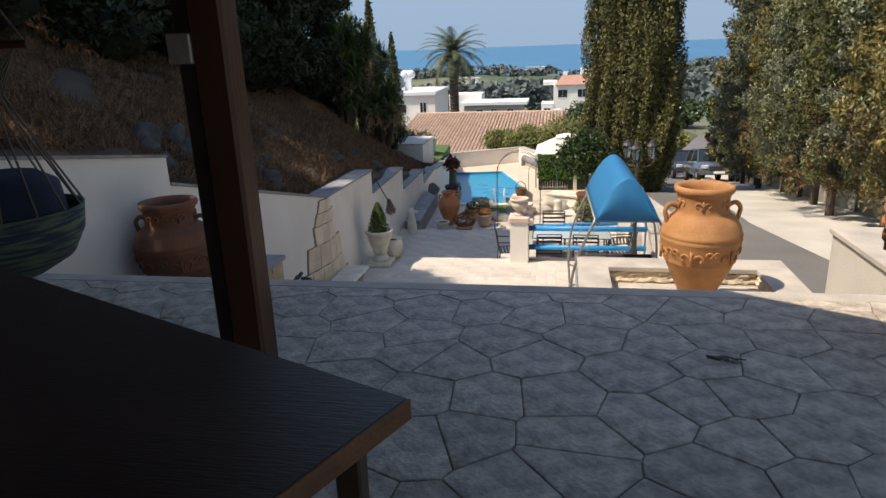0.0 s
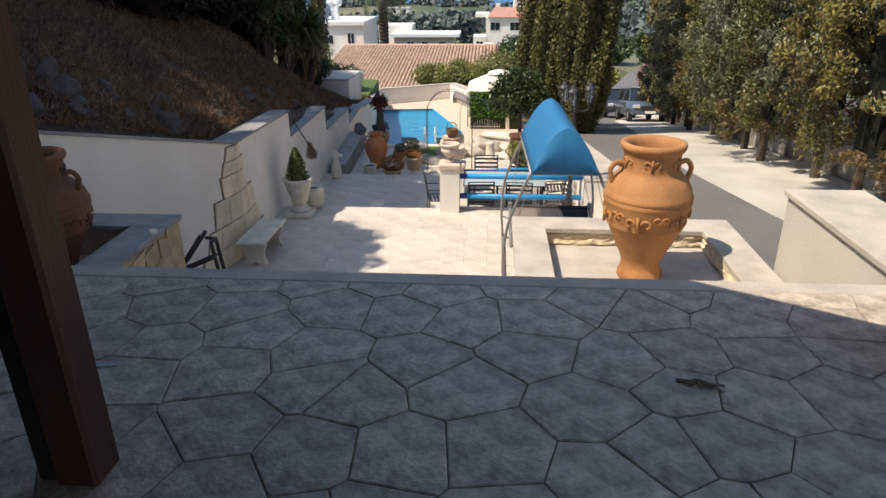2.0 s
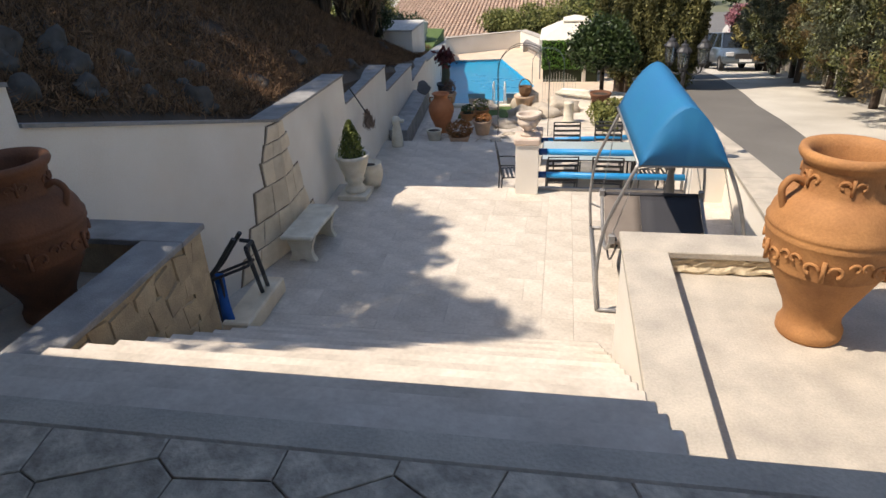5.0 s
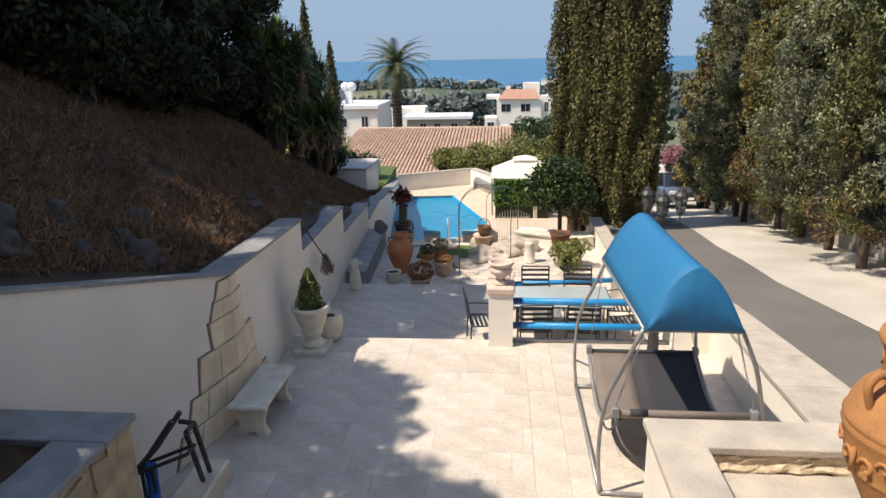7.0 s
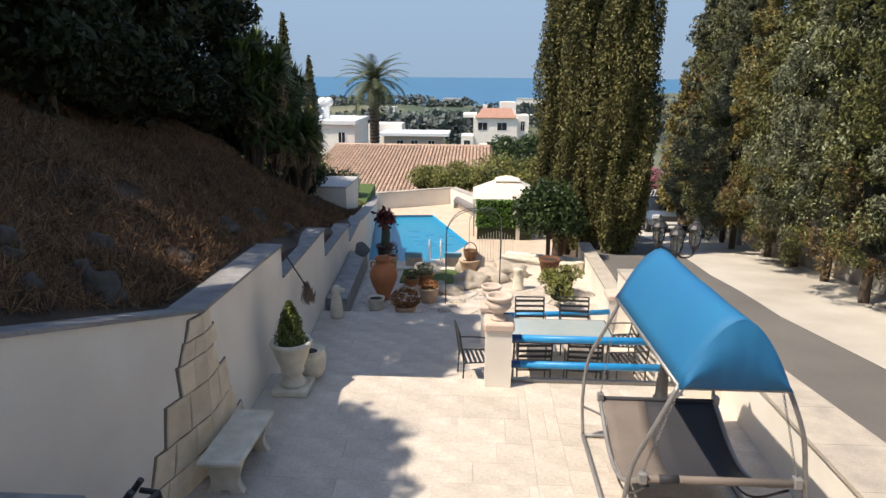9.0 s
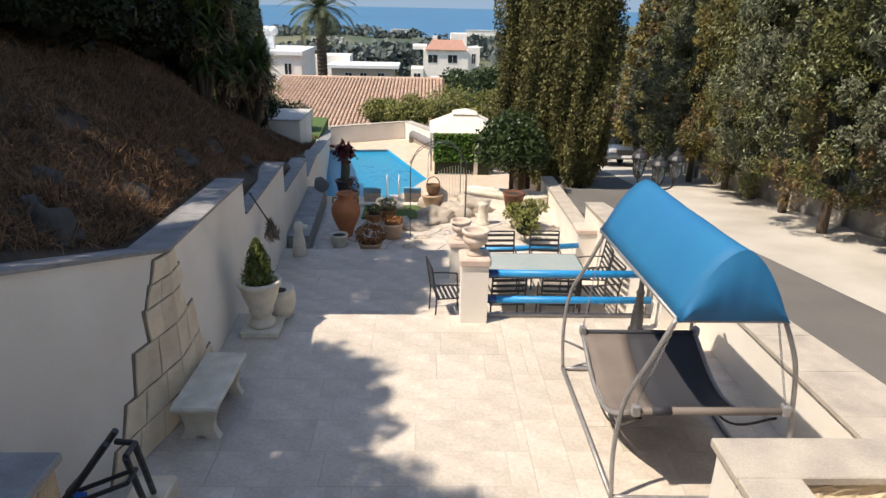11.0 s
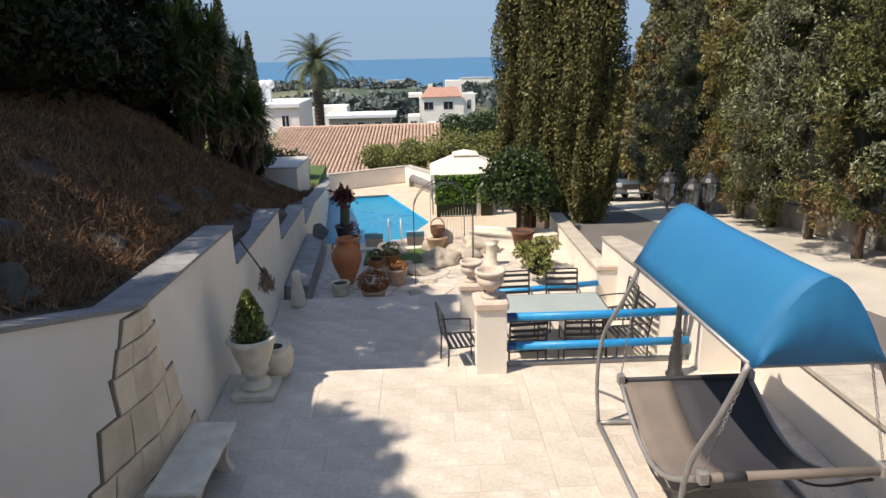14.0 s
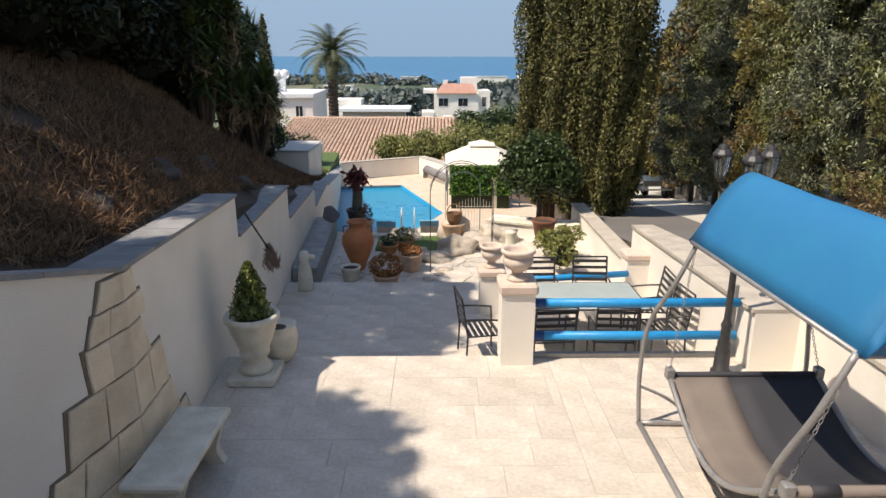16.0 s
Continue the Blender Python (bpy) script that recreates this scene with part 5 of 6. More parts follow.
LAB = ["shaggy grey green conifer over the roadside wall", "tall conifer with yellowing lower boughs by the road", "dense dark conifer behind the low white wall"]
gx_ = random.Random(3)
i = 0
y = 6.5
while y < 56:
    x = far_wall_x(y) + .05 + gx_.uniform(-.3, .3)
    near = y < 30
    leaf = DRYLEAF if i in (12, 15) else (PINELEAF, PINELEAF_2, PINELEAF, PINELEAF_3, PINELEAF_2)[i % 5]
    conifer(x, y, road_z(y), gx_.uniform(1.5, 1.85), gx_.uniform(8.5, 10.5), 60000 if near else 14000, i, leaf, LAB[i % 3], gx_.uniform(.45, .85), .10 if near else .2)
    y += gx_.uniform(1.9, 2.4) if y < 40 else 3.2
    i += 1
for k in range(9):
    y = 6 + k * 5.2
    conifer(far_wall_x(y) + 4.2, y, road_z(y), 2.3, gx_.uniform(9, 11), 16000, 40 + k, PINELEAF, "dark conifer in the grove behind the road wall", 2.0, .24)

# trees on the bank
BL = "dense evergreen tree on the bank, leaves coloured dark for shade"
# Trees with y < 11 are added off-view, to shade planter and steps.
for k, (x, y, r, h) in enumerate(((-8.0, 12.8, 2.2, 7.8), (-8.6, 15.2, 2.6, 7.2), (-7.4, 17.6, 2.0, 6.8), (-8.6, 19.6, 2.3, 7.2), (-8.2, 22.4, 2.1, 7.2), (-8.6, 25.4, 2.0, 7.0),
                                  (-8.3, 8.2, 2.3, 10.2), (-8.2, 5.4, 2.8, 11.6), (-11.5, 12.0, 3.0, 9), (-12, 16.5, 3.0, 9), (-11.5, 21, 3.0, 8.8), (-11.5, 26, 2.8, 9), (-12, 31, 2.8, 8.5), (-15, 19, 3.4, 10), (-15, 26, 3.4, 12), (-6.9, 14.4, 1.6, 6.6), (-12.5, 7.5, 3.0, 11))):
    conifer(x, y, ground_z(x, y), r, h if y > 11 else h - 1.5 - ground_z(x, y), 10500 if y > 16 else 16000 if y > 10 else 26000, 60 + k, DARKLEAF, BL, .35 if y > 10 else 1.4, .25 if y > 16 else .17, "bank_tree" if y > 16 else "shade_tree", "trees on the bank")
cypress(-11.2, 42, -4.5, .7, 8.6, 5000, 21, "slim distant cypress above the white house", size=.2)
cypress(-11.9, 43, -4.5, .35, 6.0, 2500, 22, "slim distant cypress above the white house", size=.2)
cypress(-9.6, 41, -4.6, .55, 6.4, 4000, 23, "slim distant cypress above the white house", size=.2)


def yucca(x, y, z, h, n, seed):
    t = thing("yucca_plant", pose(x, y, z), "tall yucca with spiky green heads and a skirt of dead leaves", "plant")
    g = np.random.default_rng(seed)
    stems = [(g.uniform(-.5, .5), g.uniform(-.5, .5), h * g.uniform(.32, 1)) for _ in range(8)]
    tr = bmesh.new()
    for sx, sy, sh in stems:
        pipe(tr, curve((sx * .2, sy * .2, -.2), (sx * .8, sy * .8, sh * .5), (sx, sy, sh), n=4), .08, 7)
    part("trunk", tr, BARK, t)
    V, F = [], []
    for sx, sy, sh in stems:
        for k in range(n):
            a, el = g.uniform(0, 2 * np.pi), g.uniform(-.5, 1.4)
            L = g.uniform(.5, .85)
            d = np.array([math.cos(a) * math.cos(el), math.sin(a) * math.cos(el), math.sin(el)])
            s_ = np.array([-math.sin(a), math.cos(a), 0]) * .034
            c0 = np.array([sx, sy, sh + g.uniform(-.25, .25)])
            m_ = c0 + d * L * .55
            e_ = c0 + d * L + [0, 0, -.12 * L]
            b0 = len(V)
            V += [tuple(c0 - s_), tuple(c0 + s_), tuple(m_ + s_), tuple(m_ - s_), tuple(e_)]
            F += [(b0, b0 + 1, b0 + 2, b0 + 3), (b0 + 3, b0 + 2, b0 + 4)]
    from_arrays("foliage", V, F, YUCCALEAF, t)
    pts = np.vstack([g.normal(0, .16, (160, 3)) * [1, 1, 1.5] + [sx, sy, sh - .55] for sx, sy, sh in stems[:5]])
    leaves("dead_skirt", pts, .34, leafy("dead_yucca_leaf", (.14, .09, .05), (.40, .30, .18)), t, 7, up=-.6, seed=seed, kind="stuff")


for k, (y, dx, h) in enumerate(((24.0, 2.4, 4.0), (25.2, 1.9, 3.0), (26.5, 2.3, 4.3), (23.2, 2.8, 3.6))):
    x = left_wall_x(y) - dx
    yucca(x, y, ground_z(x, y), h, 240, k)
for k, (x, y, r, h) in enumerate(((-6.2, 27.5, .9, .9), (-6.8, 30.5, 1.1, 1.2), (-6.2, 33.5, .9, .8), (-7.6, 35, .9, .8), (-6.9, 29, .8, .8))):
    bush("bank_bush", x - .4, y, ground_z(x, y) - .2, r, r, h, BUSHLEAF if k % 2 else CITRUS, 2600, .11, "straggly green and yellow bush at the top of the wall", "shrub", 14, None, 30 + k)
for k, (x, y, r, h) in enumerate(((-1.6, 46.5, 1.9, 1.5), (.8, 47.5, 2.0, 1.7), (3.2, 47, 1.9, 1.6), (-3.6, 47.5, 1.5, 1.3), (5.4, 46, 1.8, 1.9))):
    bush("olive_bush", x, y, -6.7, r, r, h, BUSHLEAF, 5200, .15, "large yellowish green bush behind the pool wall", "shrub", 22, None, 50 + k)
bush("oleander", 13.4, 56, road_z(56) - .3, 1.8, 1.5, 1.6, PINKLEAF, 4000, .16, "pink flowering oleander at the bend of the road", "shrub", 20, None, 70)

for k in range(11):
    y = 8.6 + k * 1.35 + gx_.uniform(-.4, .4)
    x = left_wall_x(y) - 3.4 - (.5 if k % 2 else 0) - gx_.uniform(0, .6)
    bush("bank_shrub", x, y, ground_z(x, y) - .35, gx_.uniform(1.0, 1.5), 1.2, gx_.uniform(.9, 1.4), DARKLEAF, 5200, .14, "dense shrub halfway up the bank, leaves coloured dark for shade", "shrub", 26, None, 300 + k)

# dry grass on the bank
g = np.random.default_rng(12)
n = 230000
yy = 5.0 + 28 * g.uniform(0, 1, n) ** 1.2
off = .25 + g.uniform(0, 1, n) ** 1.2 * np.where(yy < 14, 9.5, 6.0)
P = [(left_wall_x(b) - .2 - a, b) for a, b in zip(off, yy)]
keep = [(x, y) for x, y in P if noise.noise(Vector((x * .8, y * .5, 9))) > -.45]
pts = np.array([(x, y, ground_z(x, y) + .06) for x, y in keep])
leaves("dry_grass", pts, .27, DRYGRASS, None, 22, "dry straw coloured grass over the earth bank", up=.55, seed=9, kind="stuff")
for i in range(20):
    y = 8.0 + i * .9 + gx_.uniform(-.3, .3)
    x = left_wall_x(y) - gx_.uniform(.6, 1.5)
    s = gx_.uniform(.10, .24)
    rock(x, y, ground_z(x, y) - .12, s * 1.3, s * .9, s * .7, 30 + i, surface("bank_rock", (.10, .085, .07), .95, (.04, .035, .03), 3, .9, fine=14), "grey boulder half buried in the bank")
for i in range(11):
    y = 8.3 + i * .24 + gx_.uniform(-.1, .1)
    x = left_wall_x(y) - .55 - .35 * (i % 3) - gx_.uniform(0, .2)
    s = gx_.uniform(.10, .19)
    rock(x, y, ground_z(x, y) - .05, s, s * 1.2, s * 1.3, 60 + i, surface("outcrop_rock", (.09, .082, .072), .95, (.04, .036, .03), 6, .9, fine=14), "grey limestone outcrop at the foot of the bank")

# ---- the pool ----
for x, y, a in ((-2.62, 26.9, 3), (-1.22, 27.0, -2)):
    s = thing("sun_lounger", pose(x, y, DECKZ, 0, 0, a), "white plastic sun lounger with a light blue towel at the pool", "lounger", "pool loungers")
    for sx in (-.3, .3):
        part("side_rail", boxed(sx - .02, sx + .02, -.5, 1.3, .28, .34, .008), WHITEP, s)
    for i in range(12):
        part("slat", boxed(-.28, .28, -.05 + i * .11, .03 + i * .11, .33, .345, 0), WHITEP, s)
    part("backrest", box(bmesh.new(), -.29, .29, -.02, .02, 0, .75, .01, pose(0, -.08, .33, 30)), surface("beige_sling", (.55, .50, .42), .8), s)
    part("towel", box(bmesh.new(), -.3, .3, -.03, .035, .55, .78, .01, pose(0, -.08, .34, 30)), surface("pale_blue_towel", (.20, .45, .62), .9), s)
    for sx, sy in itertools.product((-.28, .28), (-.35, 1.15)):
        part("leg", boxed(sx - .02, sx + .02, sy - .02, sy + .02, 0, .279, 0), WHITEP, s)
ld = thing("pool_ladder", pose(-2.0, 29.1, DECKZ), "white steel pool ladder with two rails", "ladder")
for sx in (-.22, .22):
    part("rail", pipe(bmesh.new(), curve((sx, -.5, 0), (sx, -.45, .7), (sx, -.1, .85), (sx, .15, .5), (sx, .2, -.6), n=5), .022, 8), WHITEP, ld, smooth=True)
for z in (-.3, -.05):
    part("tread", boxed(-.2, .2, .16, .22, z, z + .03), WHITEP, ld)
ro = thing("cover_roller", pose(-.75, 37.6, DECKZ, 0, 0, 22), "rolled grey pool cover on a low stand", "roller")
part("roll", pipe(bmesh.new(), [(0, -1.9, .45), (0, 1.9, .45)], .2, 16), surface("grey_cover", (.24, .22, .21), .7, (.16, .15, .14), 5), ro, smooth=True)
for yy_ in (-1.95, 1.95):
    part("stand", boxed(-.2, .2, yy_ - .04, yy_ + .04, 0, .5, .02), STEEL, ro)
# gazebo and hedge
gz = thing("gazebo", pose(.95, 34.6, -5.75), "cream canvas gazebo with a raised vent roof", "gazebo")
cv = bmesh.new()
for r0, z0, r1, z1 in ((1.55, 2.05, .5, 2.62), (.55, 2.70, .08, 2.86)):
    a_ = [cv.verts.new((sx * r0, sy * r0, z0)) for sx, sy in ((-1, -1), (1, -1), (1, 1), (-1, 1))]
    b_ = [cv.verts.new((sx * r1, sy * r1, z1)) for sx, sy in ((-1, -1), (1, -1), (1, 1), (-1, 1))]
    for i in range(4):
        cv.faces.new((a_[i], a_[(i + 1) % 4], b_[(i + 1) % 4], b_[i]))
    cv.faces.new(b_)
    c_ = [cv.verts.new((v.co.x, v.co.y, z0 - .22 if r0 > 1 else z0 - .05)) for v in a_]
    for i in range(4):
        cv.faces.new((c_[i], c_[(i + 1) % 4], a_[(i + 1) % 4], a_[i]))
part("roof", cv, surface("cream_canvas", (.74, .68, .57), .85, (.66, .60, .50), 2), gz)
for sx, sy in itertools.product((-1.5, 1.5), (-1.5, 1.5)):
    part("pole", pipe(bmesh.new(), [(sx, sy, 0), (sx, sy, 2.05)], .03, 8), STEEL, gz)
hd = thing("ivy_hedge", pose(.7, 32.6, -5.0), "bright green ivy screen under the gazebo", "hedge")
g = np.random.default_rng(31)
n = 6000
leaves("foliage", np.stack([g.uniform(-1.15, 1.3, n), g.uniform(-.12, .12, n), g.uniform(.15, 1.35, n)], 1), .11, HEDGELEAF, hd, 1.7, seed=31)
# dark slab inside the ivy, in place of the shade behind the leaves
part("inner_foliage", boxed(-1.1, 1.25, -.05, .05, -.4, 1.3), DARKLEAF, hd)

# the neighbour's terrace above the wall
nb = thing("garden_store", pose(-5.75, 28.6, -3.9), "small white rendered store on the neighbouring terrace", "store")
part("body", boxed(-.75, .55, -.6, 1.8, -1.2, 1.45), STUCCO, nb)
part("flat_roof", boxed(-.8, .6, -.65, 1.85, 1.454, 1.52, .01), surface("pale_roof", (.55, .53, .5), .9), nb)
lw = tagged(new("terrace_turf"), "green artificial turf of the neighbouring terrace", kind="structure")
part("turf", prism(bmesh.new(), [(-9.5, 31.5), (-5.15, 31.5), (-5.5, 36.9), (-9.5, 37.5)], -6, -3.75), TURF, lw)
wt = thing("white_lounger", pose(-6.1, 33.5, -3.75, 0, 0, 20), "white plastic lounger on green turf", "lounger")
part("seat", box(bmesh.new(), -.35, .35, -.2, 1.2, .3, .36, .02), WHITEP, wt)
part("backrest", box(bmesh.new(), -.35, .35, -.03, .03, 0, .75, .02, pose(0, -.2, .32, 35)), WHITEP, wt)
for sx, sy in itertools.product((-.3, .3), (-.1, 1.1)):
    part("leg", boxed(sx - .03, sx + .03, sy - .03, sy + .03, 0, .299), WHITEP, wt)

# ---- houses ----
def window(parent, x, y, z, w, h, mat=None):
    wn_ = tagged(new("window"))
    wn_.parent = parent
    wn_.matrix_basis = pose(x, y, z)
    part("pane", boxed(-w / 2, w / 2, -.02, .02, 0, h), surface("window_glass", (.03, .035, .04), .15), wn_)
    f = bmesh.new()
    for a in ((-w / 2 - .05, -w / 2, 0, h), (w / 2, w / 2 + .05, 0, h), (-w / 2 - .05, w / 2 + .05, h, h + .05), (-w / 2 - .05, w / 2 + .05, -.06, 0), (-.025, .025, 0, h)):
        box(f, a[0], a[1], -.04, .021, a[2], a[3])
    part("frame", f, WHITEP, wn_)


th = thing("tiled_house", pose(0, 0, 0), "long low house with a clay pantile roof below the pool", "house")
HX0, HX1, HY, HR = -14.3, .8, 57.0, 69.0
EZ, RZ = -8.35, -5.18
part("wall", prism(bmesh.new(), [(-15.0, HY + .4), (.3, HY + .4), (.3, 80), (-15.0, 80)], -15, EZ - .1), STUCCO, th)
part("roof_deck", prism(bmesh.new(), [(-15.9, HY), (HX1, HY), (HX1, HR), (HX0, HR)], [EZ - .3, EZ - .3, RZ - .3, RZ - .3], [EZ - .02, EZ - .02, RZ - .02, RZ - .02]), surface("roof_under", (.30, .17, .10), .9), th)
part("roof_deck", prism(bmesh.new(), [(HX0, HR), (HX1, HR), (HX1 + 1.5, 80), (-15.9, 80)], [RZ - .3, RZ - .3, EZ - .3, EZ - .3], [RZ - .02, RZ - .02, EZ - .02, EZ - .02]), surface("roof_under", (.30, .17, .10), .9), th)
V, F = [], []
rr_ = random.Random(2)
rowsn, colsn = 30, 48
for j in range(rowsn):
    t0, t1 = j / rowsn, (j + 1.12) / rowsn
    ya, yb = HY - .1 + (HR - HY) * t0, HY - .1 + (HR - HY) * min(1.01, t1)
    za, zb = EZ + (RZ - EZ) * t0 + .06, EZ + (RZ - EZ) * min(1.01, t1)
    xl = -15.9 + (HX0 + 15.9) * t0
    for i in range(colsn):
        w = (HX1 - xl) / colsn
        xc = xl + (i + .5) * w
        b0 = len(V)
        jz = rr_.uniform(-.01, .01)
        for yy_, z_, sc in ((ya, za + jz, 1), (yb, zb + jz, .85)):
            for q in range(5):
                a = math.pi * q / 4
                V.append((xc - math.cos(a) * w * .42 * sc, yy_, z_ + math.sin(a) * .11 * sc))
        for q in range(4):
            F.append((b0 + q, b0 + q + 1, b0 + 6 + q, b0 + 5 + q))
        F.append((b0, b0 + 1, b0 + 2, b0 + 3, b0 + 4))
from_arrays("roof_tiles", V, F, ROOFT, th, "weathered pinkish clay pantiles", kind="stuff")
part("ridge", pipe(bmesh.new(), [(HX0, HR, RZ + .02), (HX1, HR, RZ + .02)], .13, 8), ROOFT, th)
part("gable_board", prism(bmesh.new(), [(HX1, HY), (HX1 + .15, HY), (HX1 + .15, HR), (HX1, HR)], [EZ - .35, EZ - .35, RZ - .35, RZ - .35], [EZ + .08, EZ + .08, RZ + .1, RZ + .1]), surface("dark_barge_board", (.12, .06, .04), .8), th)
part("chimney", boxed(-.3, .5, 70, 70.8, RZ - .6, RZ + .1), STUCCO, th)

fh = thing("white_flat_house", pose(-16.0, 78, -8.9), "white flat-roofed house with solar panels and a round tank", "house")
part("wall", boxed(-3.2, 2.3, -2, 7, -8, 5.1), STUCCO, fh)
part("roof", boxed(-3.5, 2.5, -2.3, 7.2, 5.104, 5.55, .03), WHITEP, fh)
window(fh, -1.6, -2.02, 3.2, 1.0, .9)
window(fh, .9, -2.02, 3.2, .7, 1.1)
tk = tagged(new("water_tank"))
tk.parent = fh
tk.matrix_basis = pose(-1.4, 1, 5.55)
tb = bmesh.new()
for dx in (-.35, .35):
    lathe(tb, [(0, 1.35), (.35, 1.42), (.5, 1.65), (.52, 1.9), (.45, 2.15), (.25, 2.3), (0, 2.33)], 16, (dx, 0, 0))
part("tank", tb, WHITEP, tk, smooth=True)
part("stand", boxed(-.4, .4, -.35, .35, 0, 1.45, .02), WHITEP, tk)
part("solar_panel", box(bmesh.new(), -.9, .9, -.03, .03, 0, 1.7, 0, pose(-1.5, -.9, .05, -48, 0, -25)), surface("solar_glass", (.06, .07, .09), .2), tk)

ch_ = thing("low_house", pose(-14.3, 112, -11.9), "low white house with a flat roof among the trees", "house")
part("wall", boxed(-1.0, 8.5, -2, 4, -8, 3.9), surface("pale_peach_render", (.62, .50, .42), .9), ch_)
part("roof", boxed(-1.6, 9.4, -2.8, 4.2, 3.904, 4.4, .03), WHITEP, ch_)
part("annexe", boxed(-4.5, 1.2, 4.3, 9, -8, 5.3, .03), STUCCO, ch_)
for x in (1.6, 3.9, 6.6):
    window(ch_, x, -2.02, 1.3, 1.0, 1.9)

vl = thing("villa", pose(3.6, 150, -14), "two-storey white villa with a red tiled roof and a balcony", "house")
part("body", boxed(-4.9, 4.6, 0, 9, -6, 6.4), STUCCO, vl)
part("wing", boxed(-7.5, -4.904, -.6, 6, -6, 2.6), STUCCO, vl)
part("wing", boxed(4.604, 7.2, 2, 9, -6, 6.9), STUCCO, vl)
part("parapet", boxed(-7.2, -4.2, 1, 9, 6.404, 7.1), STUCCO, vl)
part("roof", prism(bmesh.new(), [(-4.6, -.5), (4.2, -.5), (3.5, 4.5), (-3.0, 4.5)], [6.41] * 4, [6.5, 6.5, 8.3, 8.3]), surface("red_roof_tile", (.44, .24, .17), .85, (.34, .18, .13), 1.5), vl)
part("stair_tower", boxed(1.0, 4.5, 5, 9, 6.404, 9.6), STUCCO, vl)
part("chimney", boxed(-2.9, -1.9, 5, 6, 6.404, 9.0), STUCCO, vl)
for x, z in ((-2.9, 3.8), (1.3, 3.8)):
    window(vl, x, -.03, z, 2.0, 1.6)
for x in (-.6, 3.2):
    window(vl, x, -.03, -.3, 2.2, 1.6)
window(vl, -6.2, -.63, .2, 1.4, 1.4)
window(vl, 5.9, 1.97, 3.6, .8, 2.0)
part("boundary_wall", boxed(-2.5, 14, -14, -13.6, -5, -1.8), surface("red_brown_wall", (.36, .22, .16), .9), vl)
sh_ = thing("white_shed", pose(15.6, 150, -17), "pale flat-roofed building beside the villa", "house")
part("body", boxed(-3.5, 4, 0, 5, -4, 5.0), CREAM, sh_)
for x, y, w, h in ((-60, 420, 18, 4), (-20, 520, 14, 6), (45, 560, 26, 5), (78, 590, 16, 6), (-95, 340, 9, 3), (30, 330, 12, 5)):
    o = thing("far_building", pose(x, y, -23), "distant pale building on the coastal plain", "house", "far buildings")
    part("body", boxed(-w / 2, w / 2, 0, 8, -1, h), STUCCO, o)
    part("roof", boxed(-w / 2 - .3, w / 2 + .3, -.3, 8.3, h + .003, h + .5), surface("pale_roof", (.55, .53, .5), .9), o)

# ---- palm ----
pm = thing("palm_tree", pose(-13.2, 87, -12.4), "tall date palm with a rough trunk behind the tiled house", "palm")
tr = bmesh.new()
prof = []
for j in range(60):
    t = j / 59
    prof.append((.55 + .10 * (j % 2) + (.42 * max(0, t - .80) / .2), t * 12.7))
lathe(tr, [(0, 0)] + prof + [(0, 13.2)], 14)
part("trunk", tr, BARK, pm)
g = np.random.default_rng(7)
V, F = [], []
for k in range(46):
    a = 2 * np.pi * k * .381966
    el = 1.45 - 1.75 * (k / 45)
    L = g.uniform(4.6, 5.6)
    prev = np.array([0, 0, 12.9])
    d = np.array([math.cos(a), math.sin(a), 0])
    side = np.array([-math.sin(a), math.cos(a), 0])
    e = el
    steps = 16
    for q in range(steps):
        nxt = prev + (d * math.cos(e) + np.array([0, 0, math.sin(e)])) * L / steps
        wd = .85 * math.sin(math.pi * (q + 1.5) / (steps + 2)) ** .7
        for s in (-1, 1):
            for u_ in (0, .5):
                b0 = len(V)
                p0 = prev + (nxt - prev) * u_
                p1 = p0 + (nxt - prev) * .42
                tip = p0 + (nxt - prev) * 1.1 + side * s * wd + np.array([0, 0, -.25 * wd])
                V += [tuple(p0), tuple(p1), tuple(tip)]
                F.append((b0, b0 + 1, b0 + 2))
        prev = nxt
        e -= .085 + .02 * (k / 45)
from_arrays("fronds", V, F, PALMLEAF, pm)

# ---- middle distance ----
g = np.random.default_rng(77)
for k in range(26):
    y = float(g.uniform(95, 190))
    x = float(g.uniform(-.34, .30)) * y
    if abs(x - 4) < 13 and 125 < y < 175 or (-20 < x < -3 and 95 < y < 125):
        continue
    r = float(g.uniform(2.0, 4.0))
    bush("distant_tree", x, y, ground_z(x, y) - .5, r, r, r * .9, CITRUS if k % 3 else BUSHLEAF, 700, .8, "rounded dark green tree in the valley", "tree", 10, None, 100 + k)
for k, (x, y, r) in enumerate(((-5.5, 92, 3.4), (-1, 96, 3.8), (3, 97, 3.2), (-8.5, 95, 2.6), (7, 100, 3), (-19, 100, 4), (9, 118, 4), (13, 119, 4.2), (17, 118, 4.2), (4.5, 112, 4), (20.5, 120, 4))):
    bush("distant_tree", x, y, -15.5, r, r, r * .95, CITRUS, 3500, .45, "broad dark green tree behind the tiled roof", "tree", 16, None, 200 + k)
V, F = [], []
cen, rad = [], []
for k in range(420):
    y = float(g.uniform(200, 560))
    x = float(g.uniform(-.5, .5)) * y
    if noise.noise(Vector((x * .012, y * .012, 4))) < 0.02:
        continue
    r = float(g.uniform(3, 8))
    cen.append((x, y, ground_z(x, y) + r * .4))
    rad.append((r * 1.6, r, r * .7))
# the haze of distance is painted into these pale leaf colours
leaves("far_woods", blob_points(g, 30000, cen, rad), 2.6, leafy("haze_pale_leaf", (.065, .085, .08), (.13, .145, .125)), None, 1.3, "hazy green tree belts across the plain", seed=11, kind="stuff")

